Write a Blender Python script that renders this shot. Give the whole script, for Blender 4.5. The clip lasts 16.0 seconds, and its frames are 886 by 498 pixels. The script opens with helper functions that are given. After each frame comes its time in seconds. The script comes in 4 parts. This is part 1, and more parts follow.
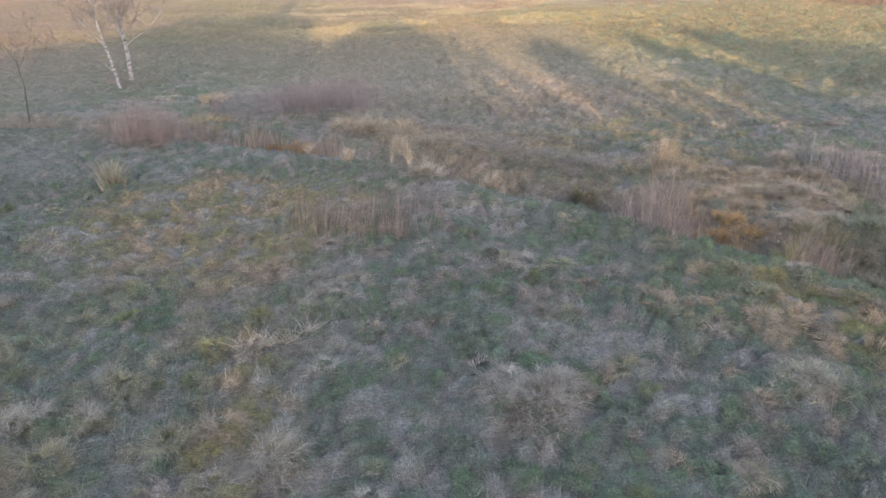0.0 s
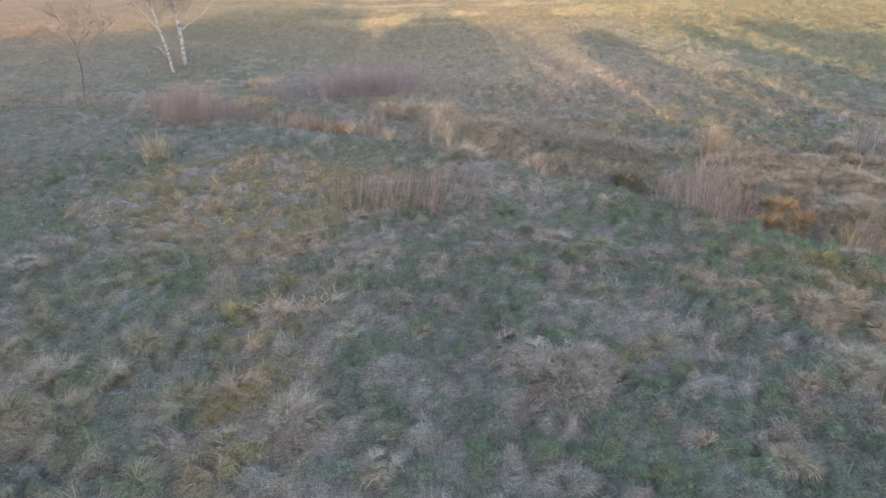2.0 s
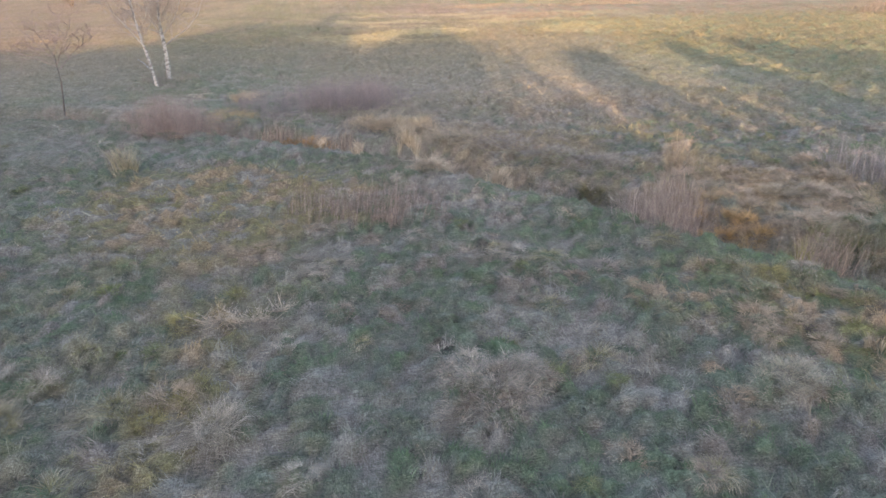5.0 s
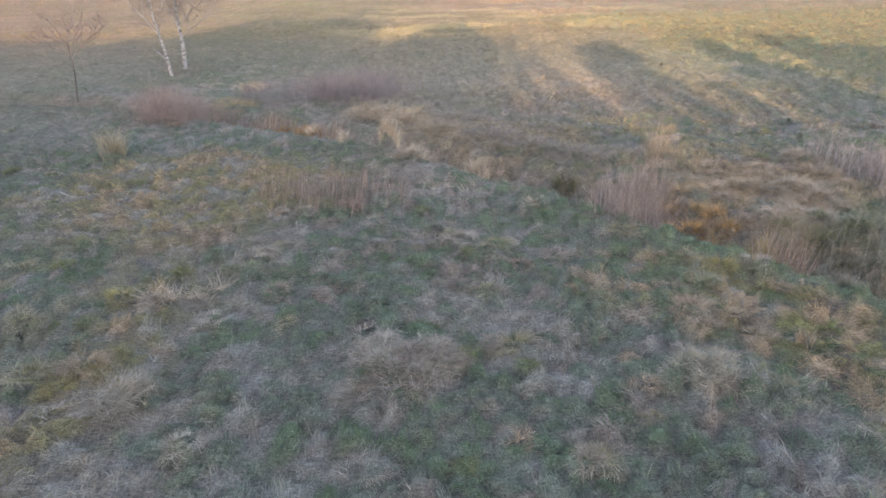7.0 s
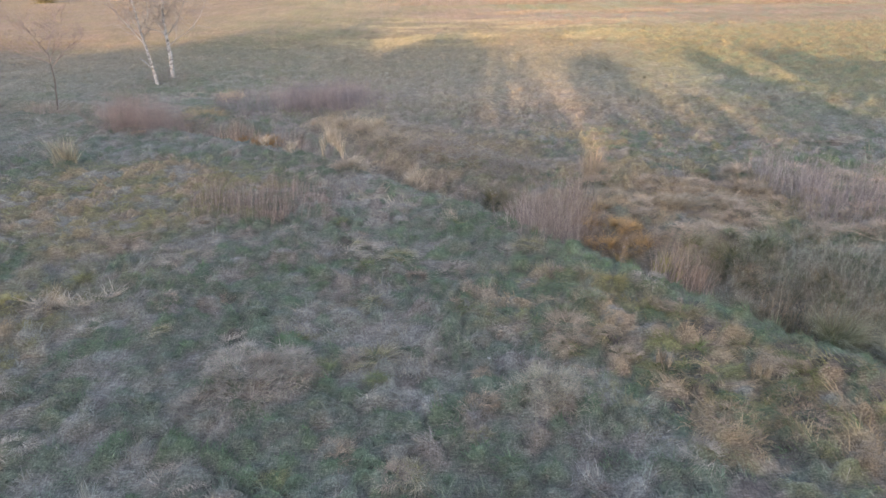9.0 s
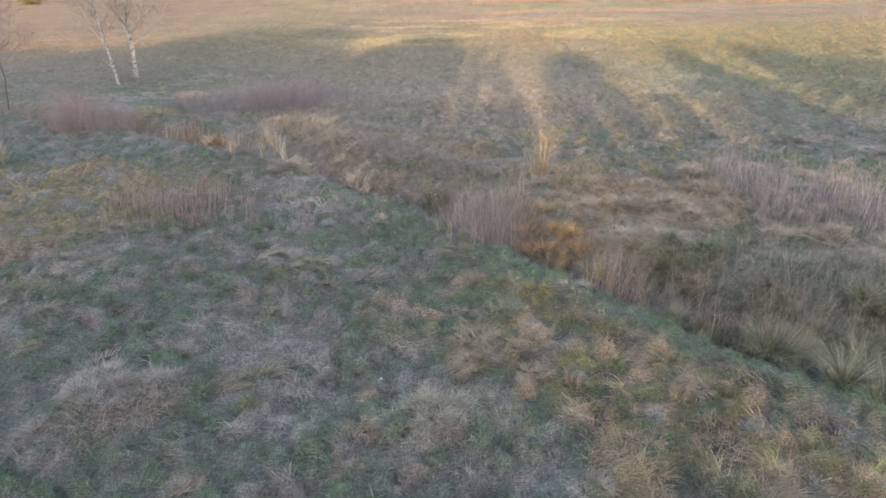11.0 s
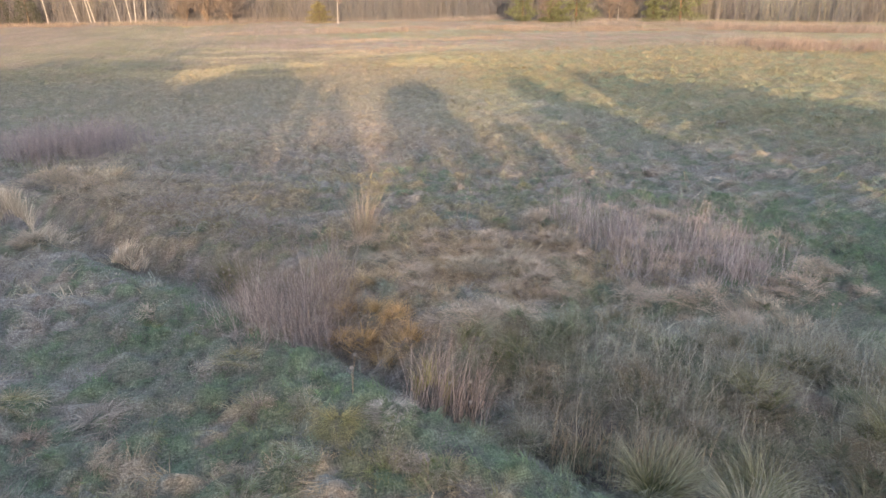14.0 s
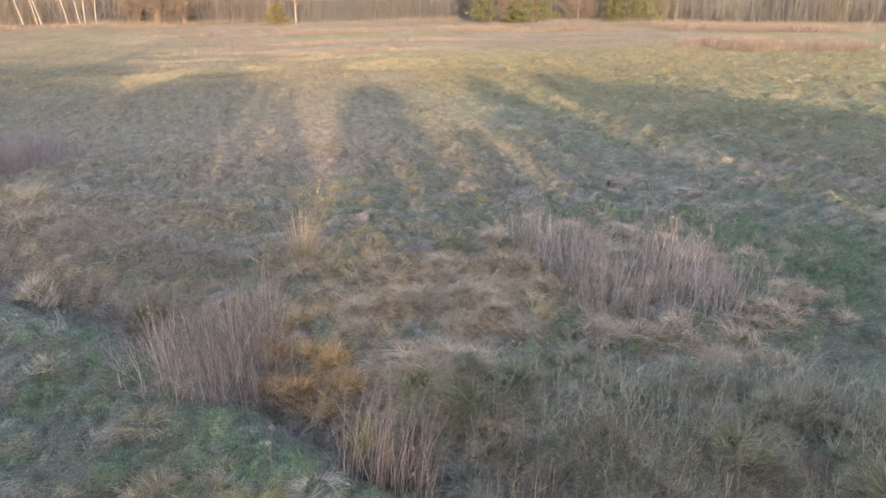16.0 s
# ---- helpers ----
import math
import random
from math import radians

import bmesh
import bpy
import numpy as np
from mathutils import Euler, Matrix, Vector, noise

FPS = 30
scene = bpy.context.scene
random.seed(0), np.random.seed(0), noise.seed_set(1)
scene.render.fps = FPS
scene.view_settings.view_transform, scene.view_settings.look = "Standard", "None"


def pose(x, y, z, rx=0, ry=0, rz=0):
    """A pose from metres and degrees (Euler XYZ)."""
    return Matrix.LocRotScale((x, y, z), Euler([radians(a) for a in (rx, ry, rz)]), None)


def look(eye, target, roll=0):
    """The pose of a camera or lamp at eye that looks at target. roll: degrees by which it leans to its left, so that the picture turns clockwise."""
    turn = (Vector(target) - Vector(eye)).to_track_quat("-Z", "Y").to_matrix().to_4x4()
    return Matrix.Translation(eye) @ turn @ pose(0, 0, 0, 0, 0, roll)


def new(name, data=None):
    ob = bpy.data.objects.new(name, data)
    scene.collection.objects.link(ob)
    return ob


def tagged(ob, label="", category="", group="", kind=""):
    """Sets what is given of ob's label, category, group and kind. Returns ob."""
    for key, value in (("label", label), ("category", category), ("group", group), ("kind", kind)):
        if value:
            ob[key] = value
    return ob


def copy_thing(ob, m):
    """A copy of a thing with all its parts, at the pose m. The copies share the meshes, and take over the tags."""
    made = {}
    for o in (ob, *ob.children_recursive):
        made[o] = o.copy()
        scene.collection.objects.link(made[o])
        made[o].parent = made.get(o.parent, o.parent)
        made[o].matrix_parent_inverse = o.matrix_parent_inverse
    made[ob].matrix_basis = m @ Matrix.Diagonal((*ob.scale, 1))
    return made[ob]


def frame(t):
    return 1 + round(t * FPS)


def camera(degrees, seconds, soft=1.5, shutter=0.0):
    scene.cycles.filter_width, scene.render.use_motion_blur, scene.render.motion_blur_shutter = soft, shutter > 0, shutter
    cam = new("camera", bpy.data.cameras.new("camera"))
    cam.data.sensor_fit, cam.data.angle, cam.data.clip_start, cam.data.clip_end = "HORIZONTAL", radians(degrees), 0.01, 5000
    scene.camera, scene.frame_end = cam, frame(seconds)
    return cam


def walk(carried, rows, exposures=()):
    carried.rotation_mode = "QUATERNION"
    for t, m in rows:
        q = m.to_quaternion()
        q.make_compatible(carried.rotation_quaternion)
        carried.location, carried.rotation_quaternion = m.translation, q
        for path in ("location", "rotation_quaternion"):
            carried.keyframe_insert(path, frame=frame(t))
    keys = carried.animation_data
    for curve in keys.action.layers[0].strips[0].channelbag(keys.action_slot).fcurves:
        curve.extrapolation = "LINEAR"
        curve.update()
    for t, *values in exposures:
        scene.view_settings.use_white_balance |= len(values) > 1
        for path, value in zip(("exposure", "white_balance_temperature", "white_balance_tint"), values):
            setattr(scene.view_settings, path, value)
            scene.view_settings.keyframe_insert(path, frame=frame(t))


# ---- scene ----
cam = camera(67.5, 16.0, soft=1.6)
PATH = [
    (0, (-1.362, -0.658, 7.273), (-0.925, 1.103, 6.431), -1.2),
    (0.5, (-1.057, -0.696, 7.081), (-0.67, 1.075, 6.236), -1.2),
    (1, (-1.003, -0.695, 6.886), (-0.67, 1.086, 6.039), -1.3),
    (1.5, (-1.003, -0.668, 6.715), (-0.706, 1.118, 5.865), -1.4),
    (2, (-1.006, -0.665, 6.625), (-0.709, 1.124, 5.781), -1.4),
    (2.5, (-1.009, -0.634, 6.641), (-0.71, 1.163, 5.816), -1.3),
    (3, (-0.978, -0.615, 6.65), (-0.676, 1.193, 5.85), -1.3),
    (3.5, (-0.881, -0.633, 6.657), (-0.58, 1.176, 5.859), -1.2),
    (4, (-0.687, -0.671, 6.643), (-0.384, 1.137, 5.844), -1.3),
    (4.5, (-0.356, -0.74, 6.572), (-0.053, 1.067, 5.772), -1.2),
    (4.7, (-0.185, -0.788, 6.553), (0.118, 1.019, 5.752), -1.2),
    (6.8, (1.823, -1.215, 6.248), (2.032, 0.603, 5.441), -1.2),
    (7, (2.101, -1.248, 6.227), (2.289, 0.572, 5.42), -1.2),
    (7.5, (2.825, -1.35, 6.244), (3.009, 0.472, 5.441), -1.1),
    (8, (3.578, -1.439, 6.267), (3.746, 0.388, 5.472), -1.1),
    (8.5, (4.254, -1.512, 6.285), (4.407, 0.32, 5.497), -1.1),
    (9, (4.872, -1.552, 6.296), (4.997, 0.284, 5.514), -1.0),
    (9.2, (5.082, -1.559, 6.278), (5.21, 0.28, 5.502), -1.1),
    (11.3, (6.86, -0.322, 5.769), (6.992, 1.516, 4.992), -1.1),
    (11.5, (6.963, -0.111, 5.657), (7.108, 1.724, 4.873), -1.0),
    (12, (7.291, 0.584, 5.525), (7.472, 2.425, 4.765), -1.0),
    (12.5, (7.612, 1.255, 5.576), (7.896, 3.094, 4.844), -0.9),
    (13, (7.951, 1.887, 5.593), (8.326, 3.719, 4.882), -0.8),
    (13.5, (8.271, 2.446, 5.617), (8.731, 4.258, 4.907), -0.7),
    (14, (8.537, 2.925, 5.612), (9.06, 4.72, 4.903), -0.7),
    (14.5, (8.784, 3.327, 5.625), (9.321, 5.118, 4.916), -0.8),
    (15, (9.01, 3.679, 5.633), (9.587, 5.457, 4.923), -0.8),
    (15.5, (9.214, 3.986, 5.643), (9.814, 5.757, 4.933), -0.8),
    (16, (9.376, 4.254, 5.638), (9.994, 6.019, 4.929), -0.8),
]
walk(cam, [(t, look(eye, target, roll)) for t, eye, target, roll in PATH],
     exposures=[(0, 2.68, 7000, 25), (16, 2.68, 7000, 25)])

# ---------------------------------------------------------------- world, sun
SUN_ELEV, SUN_AZ = 9.0, 190.0          # degrees above the horizon, clockwise from +y
world = bpy.data.worlds.new("evening_sky")
scene.world = world
world.use_nodes = True
wt = world.node_tree
sky = wt.nodes.new("ShaderNodeTexSky")
sky.sky_type, sky.sun_disc = "NISHITA", False
sky.sun_elevation, sky.sun_rotation = radians(SUN_ELEV), radians(SUN_AZ)
sky.air_density, sky.dust_density, sky.ozone_density = 1.0, 1.5, 1.15
wt.nodes["Background"].inputs["Strength"].default_value = 0.15
wt.links.new(sky.outputs["Color"], wt.nodes["Background"].inputs["Color"])

sun_data = bpy.data.lights.new("sun", "SUN")
sun_data.energy, sun_data.angle, sun_data.color = 2.15, radians(0.6), (1.0, 0.75, 0.43)
sun = new("sun", sun_data)
sun_from = Vector((math.sin(radians(SUN_AZ)) * math.cos(radians(SUN_ELEV)),
                   math.cos(radians(SUN_AZ)) * math.cos(radians(SUN_ELEV)), math.sin(radians(SUN_ELEV))))
sun.matrix_world = look(sun_from * 200, (0, 0, 0))

# ---------------------------------------------------------------- noise and fields
rng = np.random.default_rng(7)


def hash2(ix, iy, seed):
    h = (ix.astype(np.int64) * 374761393 + iy.astype(np.int64) * 668265263 + seed * 974634777) & 0x7FFFFFFF
    h = ((h ^ (h >> 13)) * 1274126177) & 0x7FFFFFFF
    return ((h ^ (h >> 16)) & 0xFFFFF) / 0xFFFFF


def vnoise(x, y, seed=0):
    ix, iy = np.floor(x), np.floor(y)
    fx, fy = x - ix, y - iy
    fx, fy = fx * fx * (3 - 2 * fx), fy * fy * (3 - 2 * fy)
    a, b = hash2(ix, iy, seed), hash2(ix + 1, iy, seed)
    c, d = hash2(ix, iy + 1, seed), hash2(ix + 1, iy + 1, seed)
    return (a * (1 - fx) + b * fx) * (1 - fy) + (c * (1 - fx) + d * fx) * fy


def fbm(x, y, scale, seed=0, octaves=3):
    """Value noise of about 0 to 1; scale in metres."""
    c, s = math.cos(0.6 + seed), math.sin(0.6 + seed)
    x, y = (x * c - y * s) / scale + 31.7, (x * s + y * c) / scale + 57.3
    out, amp, total = 0.0, 1.0, 0.0
    for k in range(octaves):
        out = out + amp * vnoise(x * 2 ** k, y * 2 ** k, seed * 7 + k)
        total += amp
        amp *= 0.55
    return out / total


def step(a, b, v):
    t = np.clip((v - a) / (b - a), 0, 1)
    return t * t * (3 - 2 * t)


def cells(x, y, size, seed=0):
    """Hummocks: metres to the nearest crown, to the border of its hummock, the way from the crown (2), and two random shares of the hummock."""
    x = x + 0.55 * size * (fbm(x, y, 0.5 * size, 61, 2) - 0.5)
    y = y + 0.55 * size * (fbm(x, y, 0.5 * size, 62, 2) - 0.5)
    u, v = x / size, y / size
    iu, iv = np.floor(u), np.floor(v)
    f1, f2 = np.full(np.shape(x), 9.0), np.full(np.shape(x), 9.0)
    du, dv, ha, hb = (np.zeros(np.shape(x)) for _ in range(4))
    for a in (-1, 0, 1):
        for b in (-1, 0, 1):
            cu, cv = iu + a, iv + b
            pu, pv = u - cu - hash2(cu, cv, seed + 1), v - cv - hash2(cu, cv, seed + 2)
            d = np.hypot(pu, pv) * (0.8 + 0.4 * hash2(cu, cv, seed + 5))
            first = d < f1
            f2 = np.where(first, f1, np.minimum(f2, d))
            du, dv = np.where(first, pu, du), np.where(first, pv, dv)
            ha, hb = np.where(first, hash2(cu, cv, seed + 3), ha), np.where(first, hash2(cu, cv, seed + 4), hb)
            f1 = np.minimum(f1, d)
    return f1 * size, (f2 - f1) * size * 0.5, du * size, dv * size, ha, hb


def hummock(x, y):
    """The hummocks of the near meadow, and the wider ones farther off."""
    near, wide = cells(x, y, 0.46, 3), cells(x, y, 0.8, 8)
    return [np.where(y > 30, w, n) for n, w in zip(near, wide)]


def near_line(x, y, line):
    """Distance to a broken line, and the share of the way along it."""
    best, share = np.full(np.shape(x), 1e9), np.zeros(np.shape(x))
    n = len(line) - 1
    for k in range(n):
        (ax, ay), (bx, by) = line[k], line[k + 1]
        dx, dy = bx - ax, by - ay
        u = np.clip(((x - ax) * dx + (y - ay) * dy) / (dx * dx + dy * dy), 0, 1)
        d = np.hypot(x - ax - u * dx, y - ay - u * dy)
        share = np.where(d < best, (k + u) / n, share)
        best = np.minimum(best, d)
    return best, share


DITCH = [(-40, 46), (-22, 39), (-9, 32.5), (-4, 29.2), (-1.0, 27.0), (2.1, 24.2), (5.1, 20.2), (7.9, 17.2),
         (9.5, 14.5), (10.9, 12.3), (12.0, 11.0), (13.1, 9.7), (14.2, 8.6), (15.2, 7.4), (17.5, 5.0), (24, -3), (40, -22)]


def blob(x, y, cx, cy, rx, ry=None, turn=0.0):
    """1 in the middle of an uneven oval, 0 outside."""
    ry = ry or rx
    c, s = math.cos(radians(turn)), math.sin(radians(turn))
    u, v = (x - cx) * c + (y - cy) * s, -(x - cx) * s + (y - cy) * c
    d = np.hypot(u / rx, v / ry) + 0.5 * (fbm(x, y, 0.35 * (rx + ry), 9) - 0.5)
    return 1 - step(0.6, 1.15, d)


def base_z(x, y):
    """The lie of the land, with the ditch, without tussocks."""
    z = -(0.3 + 0.45 * step(-12, -1, x)) * step(16, 44, y) + 0.35 * step(50, 90, y) + 0.9 * step(90, 170, y)
    z = z + 0.35 * (fbm(x, y, 14, 3, 2) - 0.5)
    d, s = near_line(x, y, DITCH)
    wide = 0.95 + 0.5 * step(0.52, 0.75, s)
    z = z - (0.55 + 0.25 * step(0.4, 0.7, s)) * (1 - step(0.1, 1.0, d / (wide * 1.35)))
    z = z + 0.10 * (1 - step(0.0, 1.0, np.abs(d - wide * 1.6) / 0.9))
    return z


MOUNDS = [(2.3, 7.75, 1.0, 0.22), (1.9, 8.5, 0.65, 0.18), (2.95, 8.25, 0.7, 0.18), (7.1, 7.1, 0.9, 0.2), (9.35, 11.1, 0.5, 0.2)]


def ground_z(x, y):
    x, y = np.asarray(x, float), np.asarray(y, float)
    far = np.hypot(x - 8, y)
    fade = 1 - step(60, 160, far)
    n1 = fbm(x, y, 1.5, 1, 2)
    _f, edge, _u, _v, ha, hb = hummock(x, y)
    lump = step(0.0, 0.13, edge) * (0.25 + 0.75 * ha)
    bump = sum(h * np.exp(-((x - mx) ** 2 + (y - my) ** 2) / (0.5 * mr * mr)) for mx, my, mr, h in MOUNDS)
    rough = 1 + 0.5 * step(20, 30, x) * step(20, 32, y)
    return base_z(x, y) + bump + fade * rough * (0.18 * (n1 - 0.5) + 0.25 * (lump - 0.35))


# base colours of the vegetation, linear, greyed and lifted to hold the air's haze
GREEN = np.array((0.112, 0.148, 0.100))
LUSH = np.array((0.104, 0.160, 0.082))
MOSS = np.array((0.230, 0.205, 0.095))
STRAW = np.array((0.345, 0.285, 0.205))
GREY = np.array((0.262, 0.250, 0.212))
BROWN = np.array((0.236, 0.200, 0.168))
SOIL = np.array((0.100, 0.086, 0.076))


def mixc(c, other, w):
    return c * (1 - w[..., None]) + other * w[..., None]


def meadow(x, y, k):
    """Colour of the growth at a place; k, 0 to 1, tells blades at the same place apart."""
    n1, n2 = fbm(x, y, 3.2, 11), fbm(x, y, 0.6, 12)
    n3, n4 = fbm(x, y, 7.0, 13), fbm(x, y, 1.3, 14)
    n5 = fbm(x, y, 0.3, 15, 2)
    _f, edge, _u, _v, ha, hb = hummock(x, y)
    own = 0.55 * hb + 0.25 * n5 + 0.2 * k          # mostly one kind of growth to a hummock
    green = step(0.39, 0.50, 0.32 * n1 + 0.22 * n2 + 0.46 * own)
    c = mixc(np.broadcast_to(GREY, x.shape + (3,)), STRAW, step(0.46, 0.70, 0.6 * n4 + 0.4 * k))
    c = mixc(c, BROWN * 0.92, 0.8 * step(0.60, 0.72, 0.45 * fbm(x, y, 0.9, 16) + 0.55 * ha))
    c = mixc(c, GREEN, 0.8 * green)
    c = mixc(c, LUSH, step(0.54, 0.64, 0.6 * n5 + 0.4 * hb) * (0.35 + 0.65 * step(0.4, 0.6, n1)) * 0.85)
    # yellow mossy hummocks on the left rise and beside the ditch
    left = np.clip(blob(x, y, -3.2, 18.6, 4.8, 5.4) + blob(x, y, -2.6, 8.8, 0.8, 3.6, -5) + blob(x, y, 10.4, 8.4, 2.4, 4.2, 35), 0, 1)
    c = mixc(c, MOSS * np.array((1.06, 1.0, 0.90)), left * (0.12 + 0.7 * step(0.38, 0.50, own)))
    c = mixc(c, STRAW * np.array((1.0, 0.86, 0.72)), left * step(0.56, 0.70, 0.6 * ha + 0.4 * n5) * 0.8)
    bank = blob(x, y, 10.0, 7.6, 2.4, 5.4, 35)
    pick = np.mod(hb * 5.7 + 0.5 * n5 + 0.25 * k, 1.0)
    c = mixc(c, np.array((0.46, 0.32, 0.19)), bank * (1 - step(0.28, 0.34, pick)) * 0.75)
    c = mixc(c, np.array((0.245, 0.245, 0.085)), bank * step(0.36, 0.42, pick) * (1 - step(0.50, 0.56, pick)) * 0.75)
    c = mixc(c, LUSH, bank * step(0.62, 0.68, pick) * (1 - step(0.80, 0.86, pick)) * 0.8)
    c = mixc(c, LUSH, blob(x, y, 5.5, 17.6, 1.7, 1.0, -40) * step(0.35, 0.55, n5) * 0.8)
    c = mixc(c, LUSH, blob(x, y, 14.2, 19.5, 2.6, 1.4) * step(0.35, 0.6, n2) * 0.8)
    c = mixc(c, MOSS, blob(x, y, 12.0, 24.2, 2.8, 1.8) * step(0.35, 0.6, n2) * 0.8)
    c = mixc(c, LUSH, blob(x, y, 15.2, 21.6, 2.6, 1.6) * step(0.35, 0.6, n5) * 0.7)
    # the green lip of the ditch's bank and its dark bottom
    d, s = near_line(x, y, DITCH)
    side = (y - 11.0) * 0.62 + (x - 12.0) * 0.78
    lip = (1 - step(0.25, 0.9, np.abs(d - 1.55))) * (side < 0) * step(0.48, 0.56, s)
    c = mixc(c, LUSH * 1.12, lip * 0.85)
    c = mixc(c, BROWN, (1 - step(0.5, 1.5, d)) * 0.45)
    c = mixc(c, STRAW * np.array((1.28, 1.08, 0.95)), blob(x, y, 13.2, 15.2, 4.2, 2.8) * 0.7 * step(0.3, 0.5, n5))
    c = mixc(c, np.array((0.215, 0.230, 0.165)), blob(x, y, 15.5, 10.5, 4.5, 3.0) * 0.6)
    # brownish grass behind the ditch
    c = mixc(c, STRAW * np.array((0.92, 0.78, 0.66)), blob(x, y, 6.5, 24.5, 5.5, 2.8, -38) * 0.6)
    c = mixc(c, STRAW * np.array((0.98, 0.84, 0.70)), blob(x, y, 15.5, 32, 9, 12) * 0.5 * step(0.35, 0.6, n2))
    c = mixc(c, STRAW * np.array((0.98, 0.84, 0.70)), blob(x, y, 12.5, 18.0, 5.0, 3.6) * 0.6 * step(0.35, 0.55, n2))
    c = mixc(c, STRAW * np.array((0.95, 0.85, 0.72)), blob(x, y, 6.5, 22.0, 4.0, 3.0, -35) * 0.5 * step(0.35, 0.55, n2))
    c = mixc(c, LUSH * 1.1, (blob(x, y, 21.5, 15.5, 3.4, 5.0) + blob(x, y, 14.6, 13.1, 2.2, 0.8)) * step(0.34, 0.52, n5) * 0.7)
    mid = step(24, 32, y) * (1 - step(50, 75, y))
    c = mixc(c, np.array((0.285, 0.225, 0.165)), mid * (1 - step(16, 26, x)) * step(-4, 3, x) * 0.6)
    c = mixc(c, np.array((0.190, 0.185, 0.120)), step(22, 28, y) * (1 - step(45, 70, y)) * step(14, 20, x) * 0.5)
    c = mixc(c, STRAW * np.array((1.1, 0.98, 0.82)), blob(x, y, -4.2, 9.5, 4.4, 6.6) * step(0.42, 0.55, n2) * 0.3)
    c = mixc(c, np.array((0.158, 0.152, 0.118)), (1 - step(-14, -5, x)) * step(15, 24, y) * (1 - step(50, 66, y)) * 0.7)
    # beyond: straw and reddish bands, yellow-green rough pasture
    far = step(34, 60, y)
    gold = mixc(np.broadcast_to(STRAW * np.array((0.74, 0.68, 0.56)), x.shape + (3,)), MOSS, step(0.45, 0.65, n3) * (0.35 + 0.35 * step(18, 30, x)))
    gold = mixc(gold, np.array((0.285, 0.190, 0.140)), step(0.40, 0.55, fbm(x * 0.35, y, 9.0, 17)) * step(66, 88, y) * step(-6, 16, x) * (1 - step(75, 105, x)) * 0.85)
    gold = gold * (0.80 * (0.72 + 0.5 * fbm(x * 0.5, y, 4.5, 27)))[..., None]
    gold = mixc(gold, GREEN * 1.4, step(0.45, 0.65, n2) * (0.12 + 0.3 * step(16, 28, x)))
    gold = mixc(gold, np.array((0.175, 0.120, 0.085)), (1 - step(-26, -6, x)) * (0.6 + 0.35 * step(0.4, 0.6, n4)))
    c = mixc(c, gold, far * 0.8)
    # the strip under the long shade, its shade deepened in the colour
    c = mixc(c, np.array((0.178, 0.170, 0.130)), step(36, 44, y) * (1 - step(60, 68, y)) * (1 - step(22, 30, x)) * 0.45)
    # pale straw tufts, and the sunlit band past the shade lightened by colour
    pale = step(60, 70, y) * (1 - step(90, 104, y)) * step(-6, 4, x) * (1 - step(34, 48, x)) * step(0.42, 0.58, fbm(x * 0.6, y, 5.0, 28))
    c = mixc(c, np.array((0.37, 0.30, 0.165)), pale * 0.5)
    rough = step(24, 32, x) * (1 - step(70, 100, y))
    c = mixc(c, mixc(np.broadcast_to(np.array((0.200, 0.170, 0.096)), x.shape + (3,)), GREEN * np.array((1.3, 1.15, 1.0)), step(0.48, 0.68, n2)), rough * 0.6)
    tone = 1.0 + 0.26 * np.mod(k * 7.3, 1.0) + 0.2 * (ha - 0.4) + 0.16 * (fbm(x, y, 0.7, 18) - 0.5)
    return np.clip(c * tone[..., None], 0.01, 0.8)


# ---------------------------------------------------------------- materials
def material(name, rough=0.9, spec=0.2):
    m = bpy.data.materials.new(name)
    m.use_nodes = True
    b = m.node_tree.nodes["Principled BSDF"]
    b.inputs["Roughness"].default_value = rough
    b.inputs["Specular IOR Level"].default_value = spec
    return m, m.node_tree, b


def tinted(name, rough=0.85, grain=18.0, amount=0.35, translucent=0.0):
    """Colour from the growth's own tint, with grain at two sizes."""
    m, t, b = material(name, rough)
    att = t.nodes.new("ShaderNodeAttribute")
    att.attribute_name = "tint"
    geo = t.nodes.new("ShaderNodeNewGeometry")
    n1, n2 = t.nodes.new("ShaderNodeTexNoise"), t.nodes.new("ShaderNodeTexNoise")
    n1.inputs["Scale"].default_value, n2.inputs["Scale"].default_value = grain, grain * 0.12
    n1.inputs["Detail"].default_value = 4
    for n in (n1, n2):
        t.links.new(geo.outputs["Position"], n.inputs["Vector"])
    add = t.nodes.new("ShaderNodeMath")
    t.links.new(n1.outputs["Fac"], add.inputs[0]), t.links.new(n2.outputs["Fac"], add.inputs[1])
    rng_ = t.nodes.new("ShaderNodeMapRange")
    rng_.inputs["From Min"].default_value, rng_.inputs["From Max"].default_value = 0.6, 1.4
    rng_.inputs["To Min"].default_value, rng_.inputs["To Max"].default_value = 1 - amount, 1 + amount
    t.links.new(add.outputs[0], rng_.inputs["Value"])
    mul = t.nodes.new("ShaderNodeVectorMath")
    mul.operation = "SCALE"
    t.links.new(att.outputs["Color"], mul.inputs[0]), t.links.new(rng_.outputs[0], mul.inputs["Scale"])
    t.links.new(mul.outputs[0], b.inputs["Base Color"])
    if translucent:
        tr, mx = t.nodes.new("ShaderNodeBsdfTranslucent"), t.nodes.new("ShaderNodeMixShader")
        t.links.new(mul.outputs[0], tr.inputs["Color"])
        mx.inputs[0].default_value = translucent
        t.links.new(b.outputs[0], mx.inputs[1]), t.links.new(tr.outputs[0], mx.inputs[2])
        t.links.new(mx.outputs[0], t.nodes["Material Output"].inputs["Surface"])
    return m


